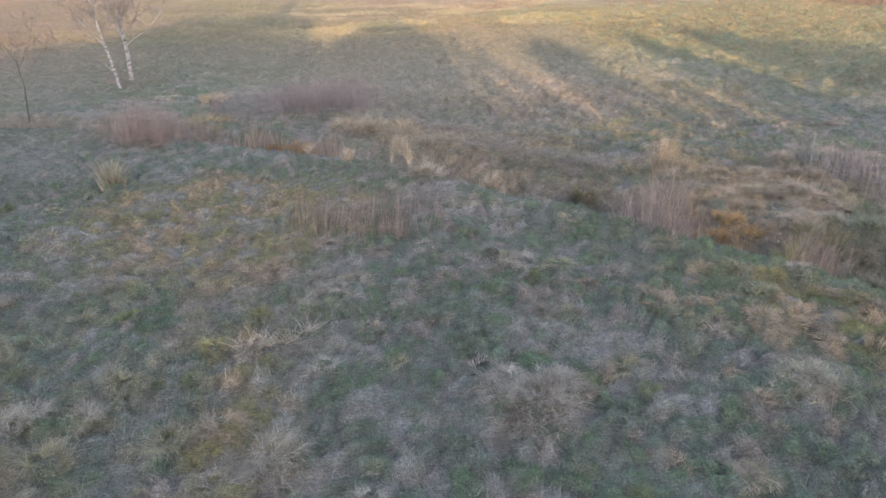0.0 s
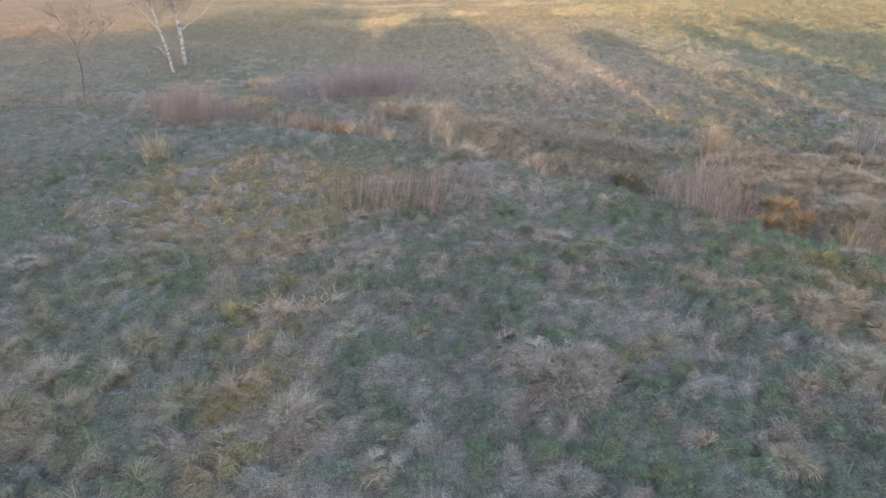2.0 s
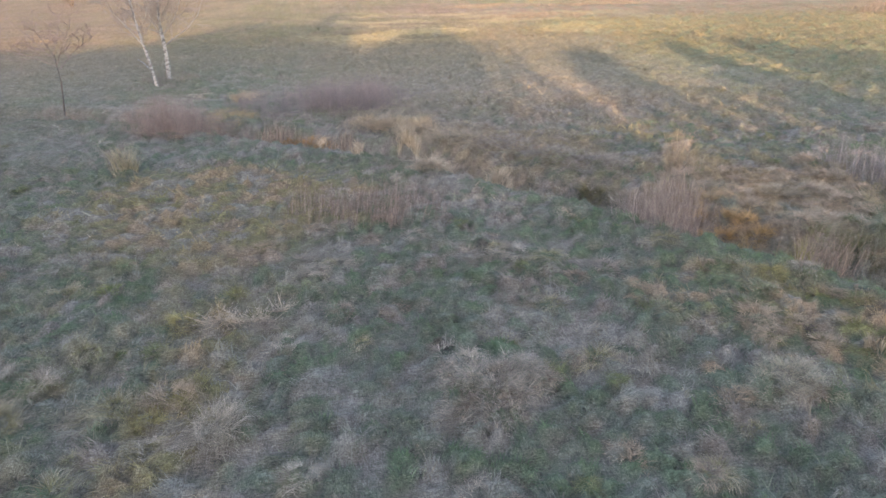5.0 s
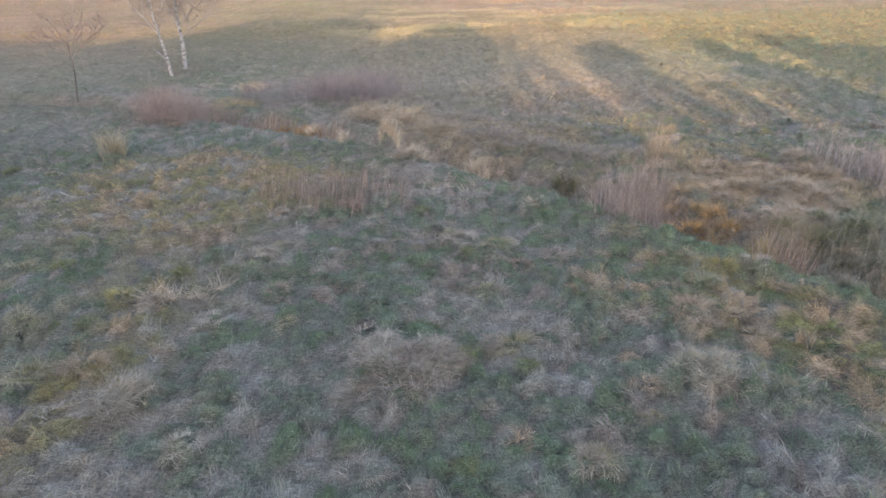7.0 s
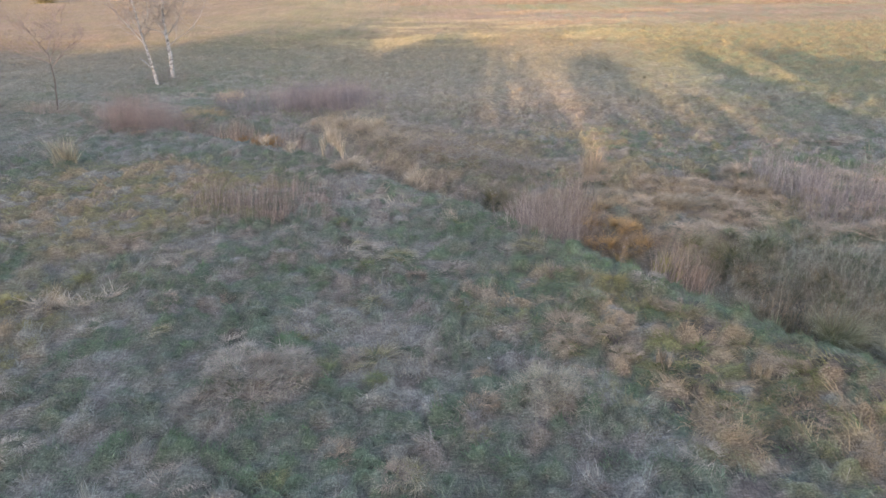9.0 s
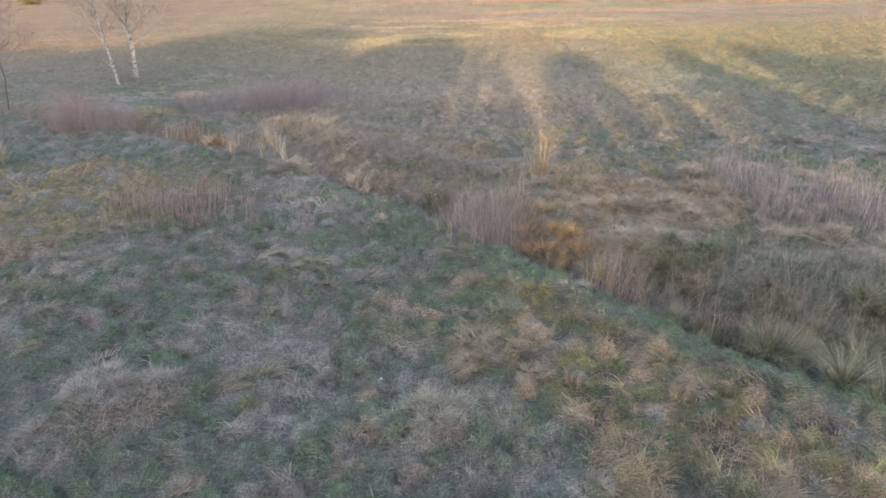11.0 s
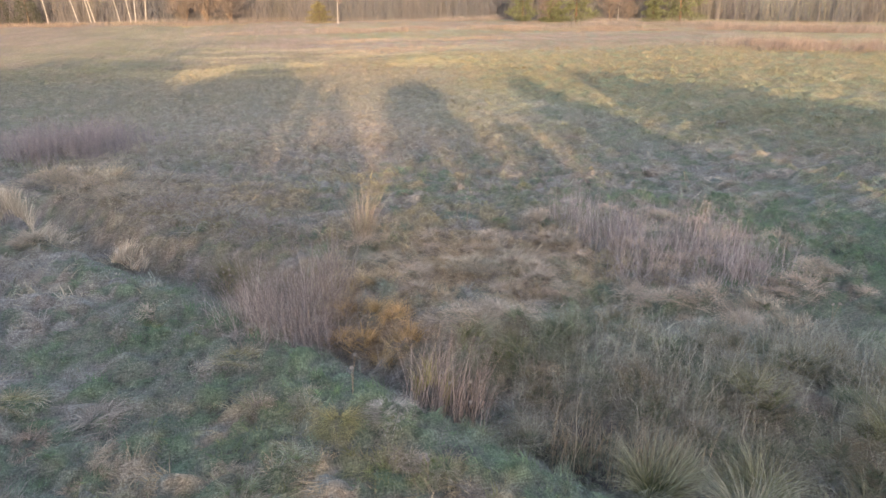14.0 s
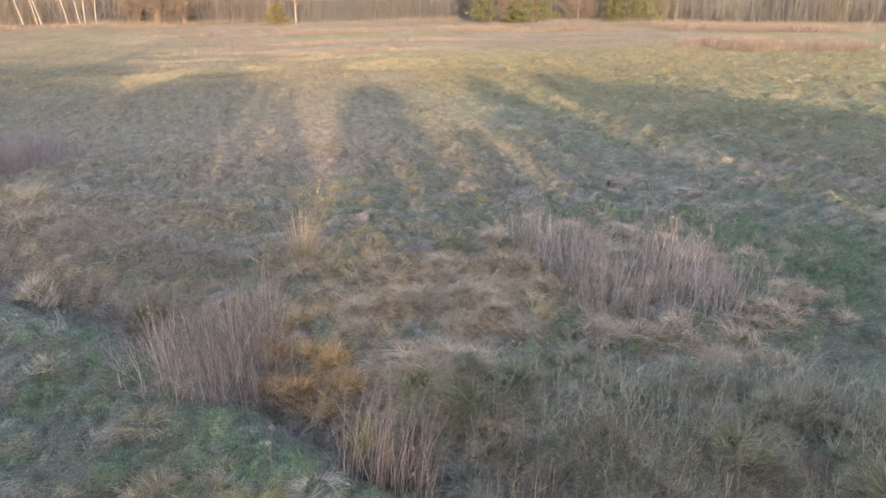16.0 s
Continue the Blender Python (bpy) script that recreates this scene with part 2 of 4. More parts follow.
def plain(name, dark, light, scale=8.0, rough=0.9, stretch=(1, 1, 1), low=0.4, high=0.62, bump=0.3):
    """Two colours by noise in the thing's own space, with bump."""
    m, t, b = material(name, rough)
    tc, mp, nz = t.nodes.new("ShaderNodeTexCoord"), t.nodes.new("ShaderNodeMapping"), t.nodes.new("ShaderNodeTexNoise")
    ramp, bp = t.nodes.new("ShaderNodeValToRGB"), t.nodes.new("ShaderNodeBump")
    mp.inputs["Scale"].default_value = stretch
    nz.inputs["Scale"].default_value, nz.inputs["Detail"].default_value = scale, 5
    ramp.color_ramp.elements[0].position, ramp.color_ramp.elements[1].position = low, high
    ramp.color_ramp.elements[0].color, ramp.color_ramp.elements[1].color = (*dark, 1), (*light, 1)
    bp.inputs["Strength"].default_value, bp.inputs["Distance"].default_value = bump, 0.02
    t.links.new(tc.outputs["Object"], mp.inputs["Vector"]), t.links.new(mp.outputs[0], nz.inputs["Vector"])
    t.links.new(nz.outputs["Fac"], ramp.inputs[0]), t.links.new(ramp.outputs[0], b.inputs["Base Color"])
    t.links.new(nz.outputs["Fac"], bp.inputs["Height"]), t.links.new(bp.outputs[0], b.inputs["Normal"])
    return m


def turf(name):
    """Matted litter: the tint broken up by swirling fibres, crumbs and stains."""
    m, t, b = material(name, 0.95, 0.1)
    att, geo = t.nodes.new("ShaderNodeAttribute"), t.nodes.new("ShaderNodeNewGeometry")
    att.attribute_name = "tint"
    total = None
    for scale, stretch, turn, weight, warp in ((26.0, (1.0, 0.16, 1.0), 0.5, 0.9, 2.5), (22.0, (0.16, 1.0, 1.0), 0.9, 0.9, 2.5), (60.0, (1, 1, 1), 0.0, 0.5, 0.5), (3.0, (1, 1, 1), 0.0, 0.5, 0.5)):
        mp, nz, mr = t.nodes.new("ShaderNodeMapping"), t.nodes.new("ShaderNodeTexNoise"), t.nodes.new("ShaderNodeMapRange")
        mp.inputs["Scale"].default_value = stretch
        mp.inputs["Rotation"].default_value = (0, 0, turn)
        nz.inputs["Scale"].default_value, nz.inputs["Detail"].default_value, nz.inputs["Distortion"].default_value = scale, 3, warp
        mr.inputs["From Min"].default_value, mr.inputs["From Max"].default_value = 0.3, 0.7
        mr.inputs["To Min"].default_value, mr.inputs["To Max"].default_value = 1 - weight * 0.45, 1 + weight * 0.5
        t.links.new(geo.outputs["Position"], mp.inputs["Vector"]), t.links.new(mp.outputs[0], nz.inputs["Vector"])
        t.links.new(nz.outputs["Fac"], mr.inputs["Value"])
        if total is None:
            total = mr.outputs[0]
        else:
            mu = t.nodes.new("ShaderNodeMath")
            mu.operation = "MULTIPLY"
            t.links.new(total, mu.inputs[0]), t.links.new(mr.outputs[0], mu.inputs[1])
            total = mu.outputs[0]
    sc, bp = t.nodes.new("ShaderNodeVectorMath"), t.nodes.new("ShaderNodeBump")
    sc.operation = "SCALE"
    t.links.new(att.outputs["Color"], sc.inputs[0]), t.links.new(total, sc.inputs["Scale"])
    t.links.new(sc.outputs[0], b.inputs["Base Color"])
    bp.inputs["Strength"].default_value, bp.inputs["Distance"].default_value = 0.8, 0.03
    t.links.new(total, bp.inputs["Height"]), t.links.new(bp.outputs[0], b.inputs["Normal"])
    return m


M_GROUND = turf("turf_and_litter")
M_GRASS = tinted("grass_blades", 0.8, 9.0, 0.25, 0.3)
M_STEM = tinted("dry_stems", 0.75, 14.0, 0.25, 0.15)
M_TWIG = tinted("bare_twigs", 0.85, 12.0, 0.25)
M_NEEDLE = tinted("needles", 0.7, 3.0, 0.3, 0.1)
M_BIRCH = plain("birch_bark", (0.10, 0.095, 0.09), (0.36, 0.35, 0.34), 3.0, 0.7, (1.6, 1.6, 4.0), 0.36, 0.54)
M_BARK = plain("grey_bark", (0.06, 0.045, 0.035), (0.16, 0.125, 0.10), 9.0, 0.9, (2, 2, 0.5))
M_PINEBARK = plain("pine_bark", (0.06, 0.04, 0.03), (0.15, 0.095, 0.065), 7.0, 0.9, (2, 2, 0.7))
M_STONE = plain("pale_stone", (0.28, 0.27, 0.25), (0.46, 0.44, 0.41), 14.0, 0.8)


# ---------------------------------------------------------------- mesh building
def raw_mesh(name, co, faces, sizes, mat, tint=None, smooth=True):
    """A mesh from arrays: corner places, corner indices of all faces in a row, corners per face."""
    me = bpy.data.meshes.new(name)
    me.vertices.add(len(co))
    me.vertices.foreach_set("co", np.ascontiguousarray(co, np.float32).ravel())
    me.loops.add(len(faces))
    me.loops.foreach_set("vertex_index", np.ascontiguousarray(faces, np.int32))
    me.polygons.add(len(sizes))
    starts = np.concatenate(([0], np.cumsum(sizes)[:-1]))
    me.polygons.foreach_set("loop_start", starts.astype(np.int32))
    me.polygons.foreach_set("loop_total", np.asarray(sizes, np.int32))
    me.polygons.foreach_set("use_smooth", np.full(len(sizes), smooth))
    me.materials.append(mat)
    if tint is not None:
        a = me.attributes.new("tint", "FLOAT_COLOR", "POINT")
        a.data.foreach_set("color", np.c_[tint, np.ones(len(tint))].astype(np.float32).ravel())
    me.update(calc_edges=True)
    me.validate()
    return me


def blade_arrays(root, way, height, width, bend, tint, tip=0.75, foot=None):
    """Bent pointed blades: root (n,3), way (n,2) of the lean, bend 0 upright to 1 lying."""
    n = len(root)
    turn = rng.uniform(0, math.pi, n)
    side = np.c_[np.cos(turn), np.sin(turn), np.zeros(n)] * (width / 2)[:, None]
    lean = np.c_[way, np.zeros(n)]
    up = np.array((0.0, 0.0, 1.0))
    a1, a2 = bend * 1.2, np.minimum(bend * 1.9, 2.1)
    mid = root + height[:, None] * 0.5 * (np.sin(a1)[:, None] * lean + np.cos(a1)[:, None] * up)
    end = mid + height[:, None] * 0.5 * (np.sin(a2)[:, None] * lean + np.cos(a2)[:, None] * up)
    co = np.stack((root - side, root + side, mid + side * tip, mid - side * tip, end), 1).reshape(-1, 3)
    base = np.arange(n)[:, None] * 5
    faces = (base + np.array((0, 1, 2, 3, 3, 2, 4))).ravel()
    sizes = np.tile((4, 3), n)
    col = np.repeat(tint, 5, 0).reshape(n, 5, 3)
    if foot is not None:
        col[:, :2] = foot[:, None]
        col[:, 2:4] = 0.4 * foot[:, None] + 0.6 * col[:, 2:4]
    return co, faces, sizes, col.reshape(-1, 3)


def joined(sets):
    """Several array sets as one."""
    cos, faces, sizes, tints, off = [], [], [], [], 0
    for co, f, s, t in sets:
        cos.append(co), faces.append(np.asarray(f) + off), sizes.append(s), tints.append(t)
        off += len(co)
    return np.concatenate(cos), np.concatenate(faces), np.concatenate(sizes), np.concatenate(tints)


def tube(points, radii, sides=6, tint=(0.2, 0.17, 0.14)):
    """A round, tapering stem through points."""
    p, r = np.asarray(points, float), np.asarray(radii, float)
    d = np.gradient(p, axis=0)
    d /= np.linalg.norm(d, axis=1)[:, None] + 1e-9
    ref = np.where(np.abs(d[:, 2:3]) > 0.9, np.array((1.0, 0, 0)), np.array((0, 0, 1.0)))
    u = np.cross(d, ref)
    u /= np.linalg.norm(u, axis=1)[:, None] + 1e-9
    v = np.cross(d, u)
    ang = np.arange(sides) * 2 * math.pi / sides
    ring = p[:, None] + r[:, None, None] * (u[:, None] * np.cos(ang)[None, :, None] + v[:, None] * np.sin(ang)[None, :, None])
    co = ring.reshape(-1, 3)
    f = []
    for i in range(len(p) - 1):
        for k in range(sides):
            k2 = (k + 1) % sides
            f += [i * sides + k, i * sides + k2, (i + 1) * sides + k2, (i + 1) * sides + k]
    sizes = [4] * ((len(p) - 1) * sides)
    f += list(range((len(p) - 1) * sides, len(p) * sides))
    sizes += [sides]
    return co, np.array(f), np.array(sizes), np.tile(tint, (len(co), 1))


def part(name, arrays, mat, parent, label=""):
    ob = new(name, raw_mesh(name, arrays[0], arrays[1], arrays[2], mat, arrays[3]))
    ob.parent = parent
    return tagged(ob, label)


def thing(name, arrays, mat, at, label, category, group="", kind="", smooth=True):
    ob = new(name, raw_mesh(name, arrays[0], arrays[1], arrays[2], mat, arrays[3], smooth))
    ob.location = at
    return tagged(ob, label, category, group, kind)


def on_ground(x, y, sink=0.0):
    return (x, y, float(ground_z(np.array([x]), np.array([y]))[0]) - sink)


# ---------------------------------------------------------------- ground
def axis(lo, hi, fine, far, coarse, end_lo, end_hi, grow):
    """Fine steps from lo to hi, coarser ones on to far, then steps that widen to both ends."""
    mid = list(np.arange(lo, hi, fine)) + list(np.arange(hi, far, coarse))
    out, s, v = [], coarse, far
    while v < end_hi:
        out.append(v)
        s *= grow
        v += s
    out.append(end_hi)
    low, s, v = [], fine, lo
    while v > end_lo:
        s *= grow
        v -= s
        low.append(max(v, end_lo))
    return np.array(low[::-1] + mid + out)


gx, gy = axis(-9, 22, 0.125, 66, 0.42, -2500, 2500, 1.1), axis(4, 24, 0.125, 72, 0.42, -2500, 2500, 1.085)
X, Y = np.meshgrid(gx, gy)
nx, ny = len(gx), len(gy)
xf, yf = X.ravel(), Y.ravel()
idx = np.arange(nx * ny).reshape(ny, nx)
quads = np.stack((idx[:-1, :-1], idx[:-1, 1:], idx[1:, 1:], idx[1:, :-1]), -1).reshape(-1)
soil = meadow(xf, yf, np.full(len(xf), 0.35)) * 0.95
# dark soil between hummocks, with the seams' soft shade added to its colour
near = 1 - step(25, 45, np.hypot(xf - 8, yf - 4))
soil = mixc(soil, SOIL * 1.6, near * (0.3 + 0.45 * (1 - step(0.0, 0.07, hummock(xf, yf)[1]))))
for hx, hy, hr in ((10.4, 9.0, 0.35), (11.6, 8.0, 0.3), (9.6, 7.3, 0.35), (12.0, 7.4, 0.5), (7.6, 5.6, 0.3), (10.9, 6.4, 0.4),
                   (1.75, 9.35, 0.28), (3.6, 13.6, 0.4), (12.9, 10.0, 0.9), (11.2, 11.8, 0.7), (8.6, 16.6, 0.6),
                   (9.1, 6.7, 0.25), (10.2, 5.6, 0.3), (9.9, 8.1, 0.25), (11.1, 7.2, 0.3), (12.3, 6.4, 0.35), (8.7, 8.9, 0.25), (10.7, 9.7, 0.3), (9.4, 5.0, 0.3)):
    soil = mixc(soil, SOIL, blob(xf, yf, hx, hy, hr) * 0.75)
d_, s_ = near_line(xf, yf, DITCH)
soil = mixc(soil, SOIL, (1 - step(0.2, 0.9, d_)) * step(0.35, 0.5, s_) * 0.45)
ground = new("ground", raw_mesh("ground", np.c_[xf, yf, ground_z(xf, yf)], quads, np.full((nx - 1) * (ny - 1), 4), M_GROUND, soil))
tagged(ground, "uneven wet meadow ground with matted winter grass", "meadow", kind="structure")


# ---------------------------------------------------------------- grass
def scatter(x0, x1, y0, y1, per_m2, thin=None):
    n = int((x1 - x0) * (y1 - y0) * per_m2)
    x, y = rng.uniform(x0, x1, n), rng.uniform(y0, y1, n)
    if thin is not None:
        keep = rng.uniform(0, 1, n) < thin(x, y)
        x, y = x[keep], y[keep]
    return x, y


def in_view(x, y):
    """The wedge of meadow that lies in front of the walk."""
    return ((x > -3.0 - 0.62 * (y + 0.5)) & (x < 12.5 + 1.22 * (y - 2.0))).astype(float)


def meadow_tufts(x, y, blades, radius, size, width, flat, label, vary=0.19, gaps=0.0):
    """Tufts whose blades share a tone and fall outwards from the crown of their hummock; gaps: how bare the seams between hummocks are."""
    edge = hummock(x, y)[1]
    keep = rng.uniform(0, 1, len(x)) < 1 - gaps * (1 - step(0.01, 0.09, edge))
    x, y = x[keep], y[keep]
    n = len(x)
    k = rng.uniform(0, 1, n)
    _f, edge, du, dv, ha, hb = hummock(x, y)
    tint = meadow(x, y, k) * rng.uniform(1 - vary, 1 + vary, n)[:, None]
    green = tint[:, 1] > tint[:, 0] * 1.0
    swirl = 6.3 * fbm(x, y, 2.2, 21, 2) + 4.0 * fbm(x, y, 0.6, 22, 2) - 2.6
    out = np.hypot(du, dv) + 1e-6
    wx, wy = 0.75 * np.cos(swirl) + 0.8 * du / out, 0.75 * np.sin(swirl) + 0.8 * dv / out
    combed = np.arctan2(wy, wx) + rng.normal(0, 0.5, n)
    h = size * (0.45 + 0.75 * step(0.0, 0.12, edge) * (0.4 + 0.8 * ha)) * rng.uniform(0.6, 1.4, n) * np.where(green, 0.6, 1.0)
    bend = np.where(green, 0.8, flat) + rng.normal(0, 0.12, n)
    upright = rng.uniform(0, 1, n) < (0.012 if size < 0.4 and width < 0.012 else 0.003)
    bend, h = np.where(upright, 0.2, bend), np.where(upright, h * 1.1, h)
    rep = lambda v: np.repeat(v, blades, 0)
    m = n * blades
    px, py = rep(x) + rng.normal(0, 1, m) * radius, rep(y) + rng.normal(0, 1, m) * radius
    a = rep(combed) + rng.normal(0, 0.45, m)
    bright = rng.uniform(1 - 1.6 * vary, 1 + 1.2 * vary, m) * np.where(rng.uniform(0, 1, m) < 0.12, 1.0 + 1.3 * vary, 1.0)
    arr = blade_arrays(np.c_[px, py, ground_z(px, py) - 0.01], np.c_[np.cos(a), np.sin(a)], rep(h) * rng.uniform(0.6, 1.25, m),
                       width * rng.uniform(0.6, 1.4, m), np.clip(rep(bend) + rng.normal(0, 0.16, m), 0.05, 0.98),
                       np.clip(rep(tint) * bright[:, None], 0.01, 0.8))
    return thing("meadow_grass", arr, M_GRASS, (0, 0, 0), label, "grass", kind="stuff")


GRASS_LABEL = "matted dead straw and short green winter grass"
x, y = scatter(-9, 27, 3.2, 16, 60, in_view)
meadow_tufts(x, y, 9, 0.06, 0.28, 0.0105, 0.98, GRASS_LABEL, 0.20, 0.6)
x, y = scatter(-20, 42, 16, 34, 14, in_view)
meadow_tufts(x, y, 8, 0.09, 0.34, 0.021, 0.96, GRASS_LABEL, 0.22, 0.55)
x, y = scatter(10, 24, 9, 18.5, 17, lambda x, y: step(1.0, 1.8, near_line(x, y, DITCH)[0]) * ((x - 12) * 0.78 + (y - 11) * 0.62 > 0))
meadow_tufts(x, y, 10, 0.11, 0.5, 0.011, 0.9, "long drooping dead grass on the far bank")
x, y = scatter(-16, 26, -9, 3.2, 5)
meadow_tufts(x, y, 8, 0.13, 0.33, 0.016, 0.9, GRASS_LABEL)
x, y = scatter(-48, 88, 34, 75, 2.9, in_view)
meadow_tufts(x, y, 7, 0.2, 0.34, 0.026, 0.82, "pale straw-coloured grass beyond the ditch", 0.13)
x, y = scatter(20, 82, 27, 80, 0.75, in_view)
meadow_tufts(x, y, 22, 0.2, 0.42, 0.024, 0.84, "rough yellow-green tussocks of the far pasture", 0.13)
x, y = scatter(-95, 140, 75, 170, 0.30, in_view)
meadow_tufts(x, y, 10, 0.5, 0.36, 0.040, 0.8, "distant pale straw-coloured grass", 0.1)


# ---------------------------------------------------------------- tussocks
def tussock_arrays(n, radius, height, colour, width, spread=0.85, seed=0, upright=0.0):
    """A dome of tangled blades that hang outwards; upright: 0 a mat, 1 a sheaf."""
    r = np.random.default_rng(seed)
    a = r.uniform(0, 2 * math.pi, n)
    q = radius * np.sqrt(r.uniform(0, 1, n)) * (0.85 + 0.2 * np.sin(a * 3 + seed) + 0.12 * np.sin(a * 7 + 2 * seed)) * (1 - 0.55 * upright)
    dome = height * 0.8 * np.clip(1 - (q / radius) ** 2, 0, 1) * (0.8 + 0.4 * vnoise(q * np.cos(a) * 5 + 40, q * np.sin(a) * 5 + 40, seed))
    root = np.c_[q * np.cos(a), q * np.sin(a), dome * (1 - upright) - 0.05]
    a2 = a + r.normal(0, 0.75 + 0.5 * (1 - upright), n)
    bend = np.clip(1.12 * spread * (0.85 + 0.15 * q / radius) * (1 - 0.5 * upright) + r.normal(0, 0.14, n), 0.03, 1.14)
    h = (0.30 * (1 - upright) * (radius + height) / 0.9 + upright * height) * r.uniform(0.5, 1.2, n)
    clump = vnoise(root[:, 0] * 9 + 70, root[:, 1] * 9 + 70, seed + 5)
    shade = (r.uniform(0.6, 1.35, n) * (0.8 + 0.4 * clump))[:, None]
    tint = np.clip(np.asarray(colour) * shade + r.normal(0, 0.010, (n, 3)), 0.01, 0.8)
    return blade_arrays(root, np.c_[np.cos(a2), np.sin(a2)], h, width * r.uniform(0.6, 1.4, n), bend, tint)


def tussock(name, x, y, radius, height, colour, n, label, width=0.009, spread=0.85, seed=0, upright=0.0, category="grass tussock", group=""):
    co, f, s, tint = tussock_arrays(n, radius, height, colour, width, spread, seed, upright)
    at = on_ground(x, y)
    foot = co.reshape(-1, 5, 3)[:, :2].mean(1)
    co[:, 2] += np.repeat(ground_z(foot[:, 0] + x, foot[:, 1] + y) - at[2], 5)
    return thing(name, (co, f, s, tint), M_GRASS, at, label, category, group)


PALE = (0.36, 0.30, 0.22)
tussock("grass_tussock", 2.35, 7.75, 0.85, 0.12, (0.40, 0.35, 0.29), 2600, "broad pale grey hummock of matted dead grass", seed=1)
tussock("grass_tussock", 1.95, 8.45, 0.55, 0.12, (0.40, 0.35, 0.29), 1200, "pale grey hummock of matted dead grass", seed=2)
tussock("grass_tussock", 2.95, 8.2, 0.6, 0.12, (0.39, 0.34, 0.28), 1300, "pale grey hummock of matted dead grass", seed=3)
tussock("grass_tussock", 7.1, 7.15, 0.72, 0.14, (0.38, 0.34, 0.26), 1900, "rounded pale tussock of matted dead grass", seed=4)
tussock("grass_tussock", 3.4, 20.5, 0.8, 0.35, PALE, 500, "low pale cream matted grass at the ditch", width=0.013, spread=1.0, seed=11)
tussock("grass_tussock", 11.0, 18.4, 0.55, 1.7, (0.38, 0.30, 0.21), 300, "tall thin golden grass tuft", width=0.006, spread=0.28, seed=13, upright=1.0)
tussock("grass_tussock", 11.3, 18.1, 0.8, 0.6, (0.35, 0.27, 0.18), 600, "bushy golden straw tussock near the ditch", width=0.007, spread=0.7, seed=14)
tussock("grass_tussock", -6.9, 22.4, 0.6, 1.15, (0.35, 0.30, 0.21), 260, "upright straw-coloured tussock in short grass", width=0.014, spread=0.45, seed=15, upright=0.6)
tussock("grass_tussock", -15.5, 28.5, 0.6, 0.8, (0.36, 0.29, 0.17), 380, "upright straw-coloured tussock in short grass", width=0.018, spread=0.45, seed=16, upright=0.6)
tussock("grass_tussock", 9.5, 6.0, 0.75, 0.14, (0.38, 0.28, 0.18), 900, "flattened golden straw tussock", spread=1.1, seed=20)
tussock("grass_tussock", 10.9, 6.3, 0.65, 0.14, (0.37, 0.27, 0.18), 800, "flattened golden straw tussock", spread=1.1, seed=21)
for k, (ox, oy) in enumerate(((-0.9, 27.0), (-0.3, 26.6), (-1.6, 27.4))):
    tussock("grass_tussock", ox, oy, 0.6, 0.55, (0.33, 0.20, 0.10), 320, "orange-brown tussock in the ditch", width=0.017, spread=0.7,
            seed=40 + k, group="orange tussocks in the ditch")

# wind-swept hanging grass on the far bank
for k, (ox, oy, orad, col) in enumerate(((4.9, 24.2, 1.5, (0.40, 0.32, 0.23)), (3.6, 26.0, 1.3, (0.42, 0.33, 0.24)), (6.4, 22.4, 1.4, (0.31, 0.26, 0.21)),
                                         (7.6, 20.8, 1.3, (0.30, 0.26, 0.21)), (2.0, 27.8, 1.3, (0.38, 0.30, 0.22)), (8.7, 19.2, 1.2, (0.30, 0.25, 0.20)),
                                         (-4.4, 31.5, 1.4, (0.40, 0.30, 0.17)), (5.6, 26.2, 1.2, (0.32, 0.27, 0.21)))):
    tussock("grass_tussock", ox, oy, orad, 0.55, col, 800, "sweeping mat of long dead grass on the bank", width=0.015, spread=1.0, seed=50 + k,
            group="long grass on the far bank")

# rounded mops of draping straw
def mop_arrays(n, radius, height, colour, foot, width, arch, seed, crown=0.75, long=0.95, wild=1.15):
    """Blades in combed locks that spring from a crown (its share of the radius) and hang outwards over it."""
    r = np.random.default_rng(seed)
    locks = max(9, n // 26)
    which = r.integers(0, locks, n)
    a = r.uniform(0, 2 * math.pi, locks)[which] + r.normal(0, 0.3, n)
    q = crown * radius * np.sqrt(np.clip(r.uniform(0, 1, locks)[which] + r.normal(0, 0.12, n), 0, 1)) * (0.8 + 0.25 * np.sin(2 * a + seed))
    root = np.c_[q * np.cos(a), q * np.sin(a), 0.55 * height * (1 - (q / (0.75 * radius)) ** 2) - 0.05]
    a2 = a + r.normal(0, wild, locks)[which] + r.normal(0, 0.3, n)
    bend = np.clip(arch * (0.78 + 0.35 * q / (crown * radius)) + r.normal(0, 0.08, locks)[which] + r.normal(0, 0.1, n), 0.04, 1.14)
    h = long * (radius * 0.6 + 0.25 * height) * r.uniform(0.45, 1.25, n) * r.uniform(0.75, 1.2, locks)[which]
    tone = (r.uniform(0.68, 1.4, n) * np.where(r.uniform(0, 1, n) < 0.12, 1.25, 1.0) * r.uniform(0.68, 1.3, locks)[which])[:, None]
    return blade_arrays(root, np.c_[np.cos(a2), np.sin(a2)], h, width * r.uniform(0.6, 1.4, n), bend,
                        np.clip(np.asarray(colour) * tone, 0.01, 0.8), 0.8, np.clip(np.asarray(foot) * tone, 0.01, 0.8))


def mop(x, y, radius, height, colour, foot, n, label, width=0.008, arch=0.95, seed=0, group="", name="grass_tussock", crown=0.75, long=0.95, wild=1.15):
    return thing(name, mop_arrays(n, radius, height, colour, foot, width, arch, seed, crown, long, wild), M_GRASS, on_ground(x, y), label, "grass tussock", group)


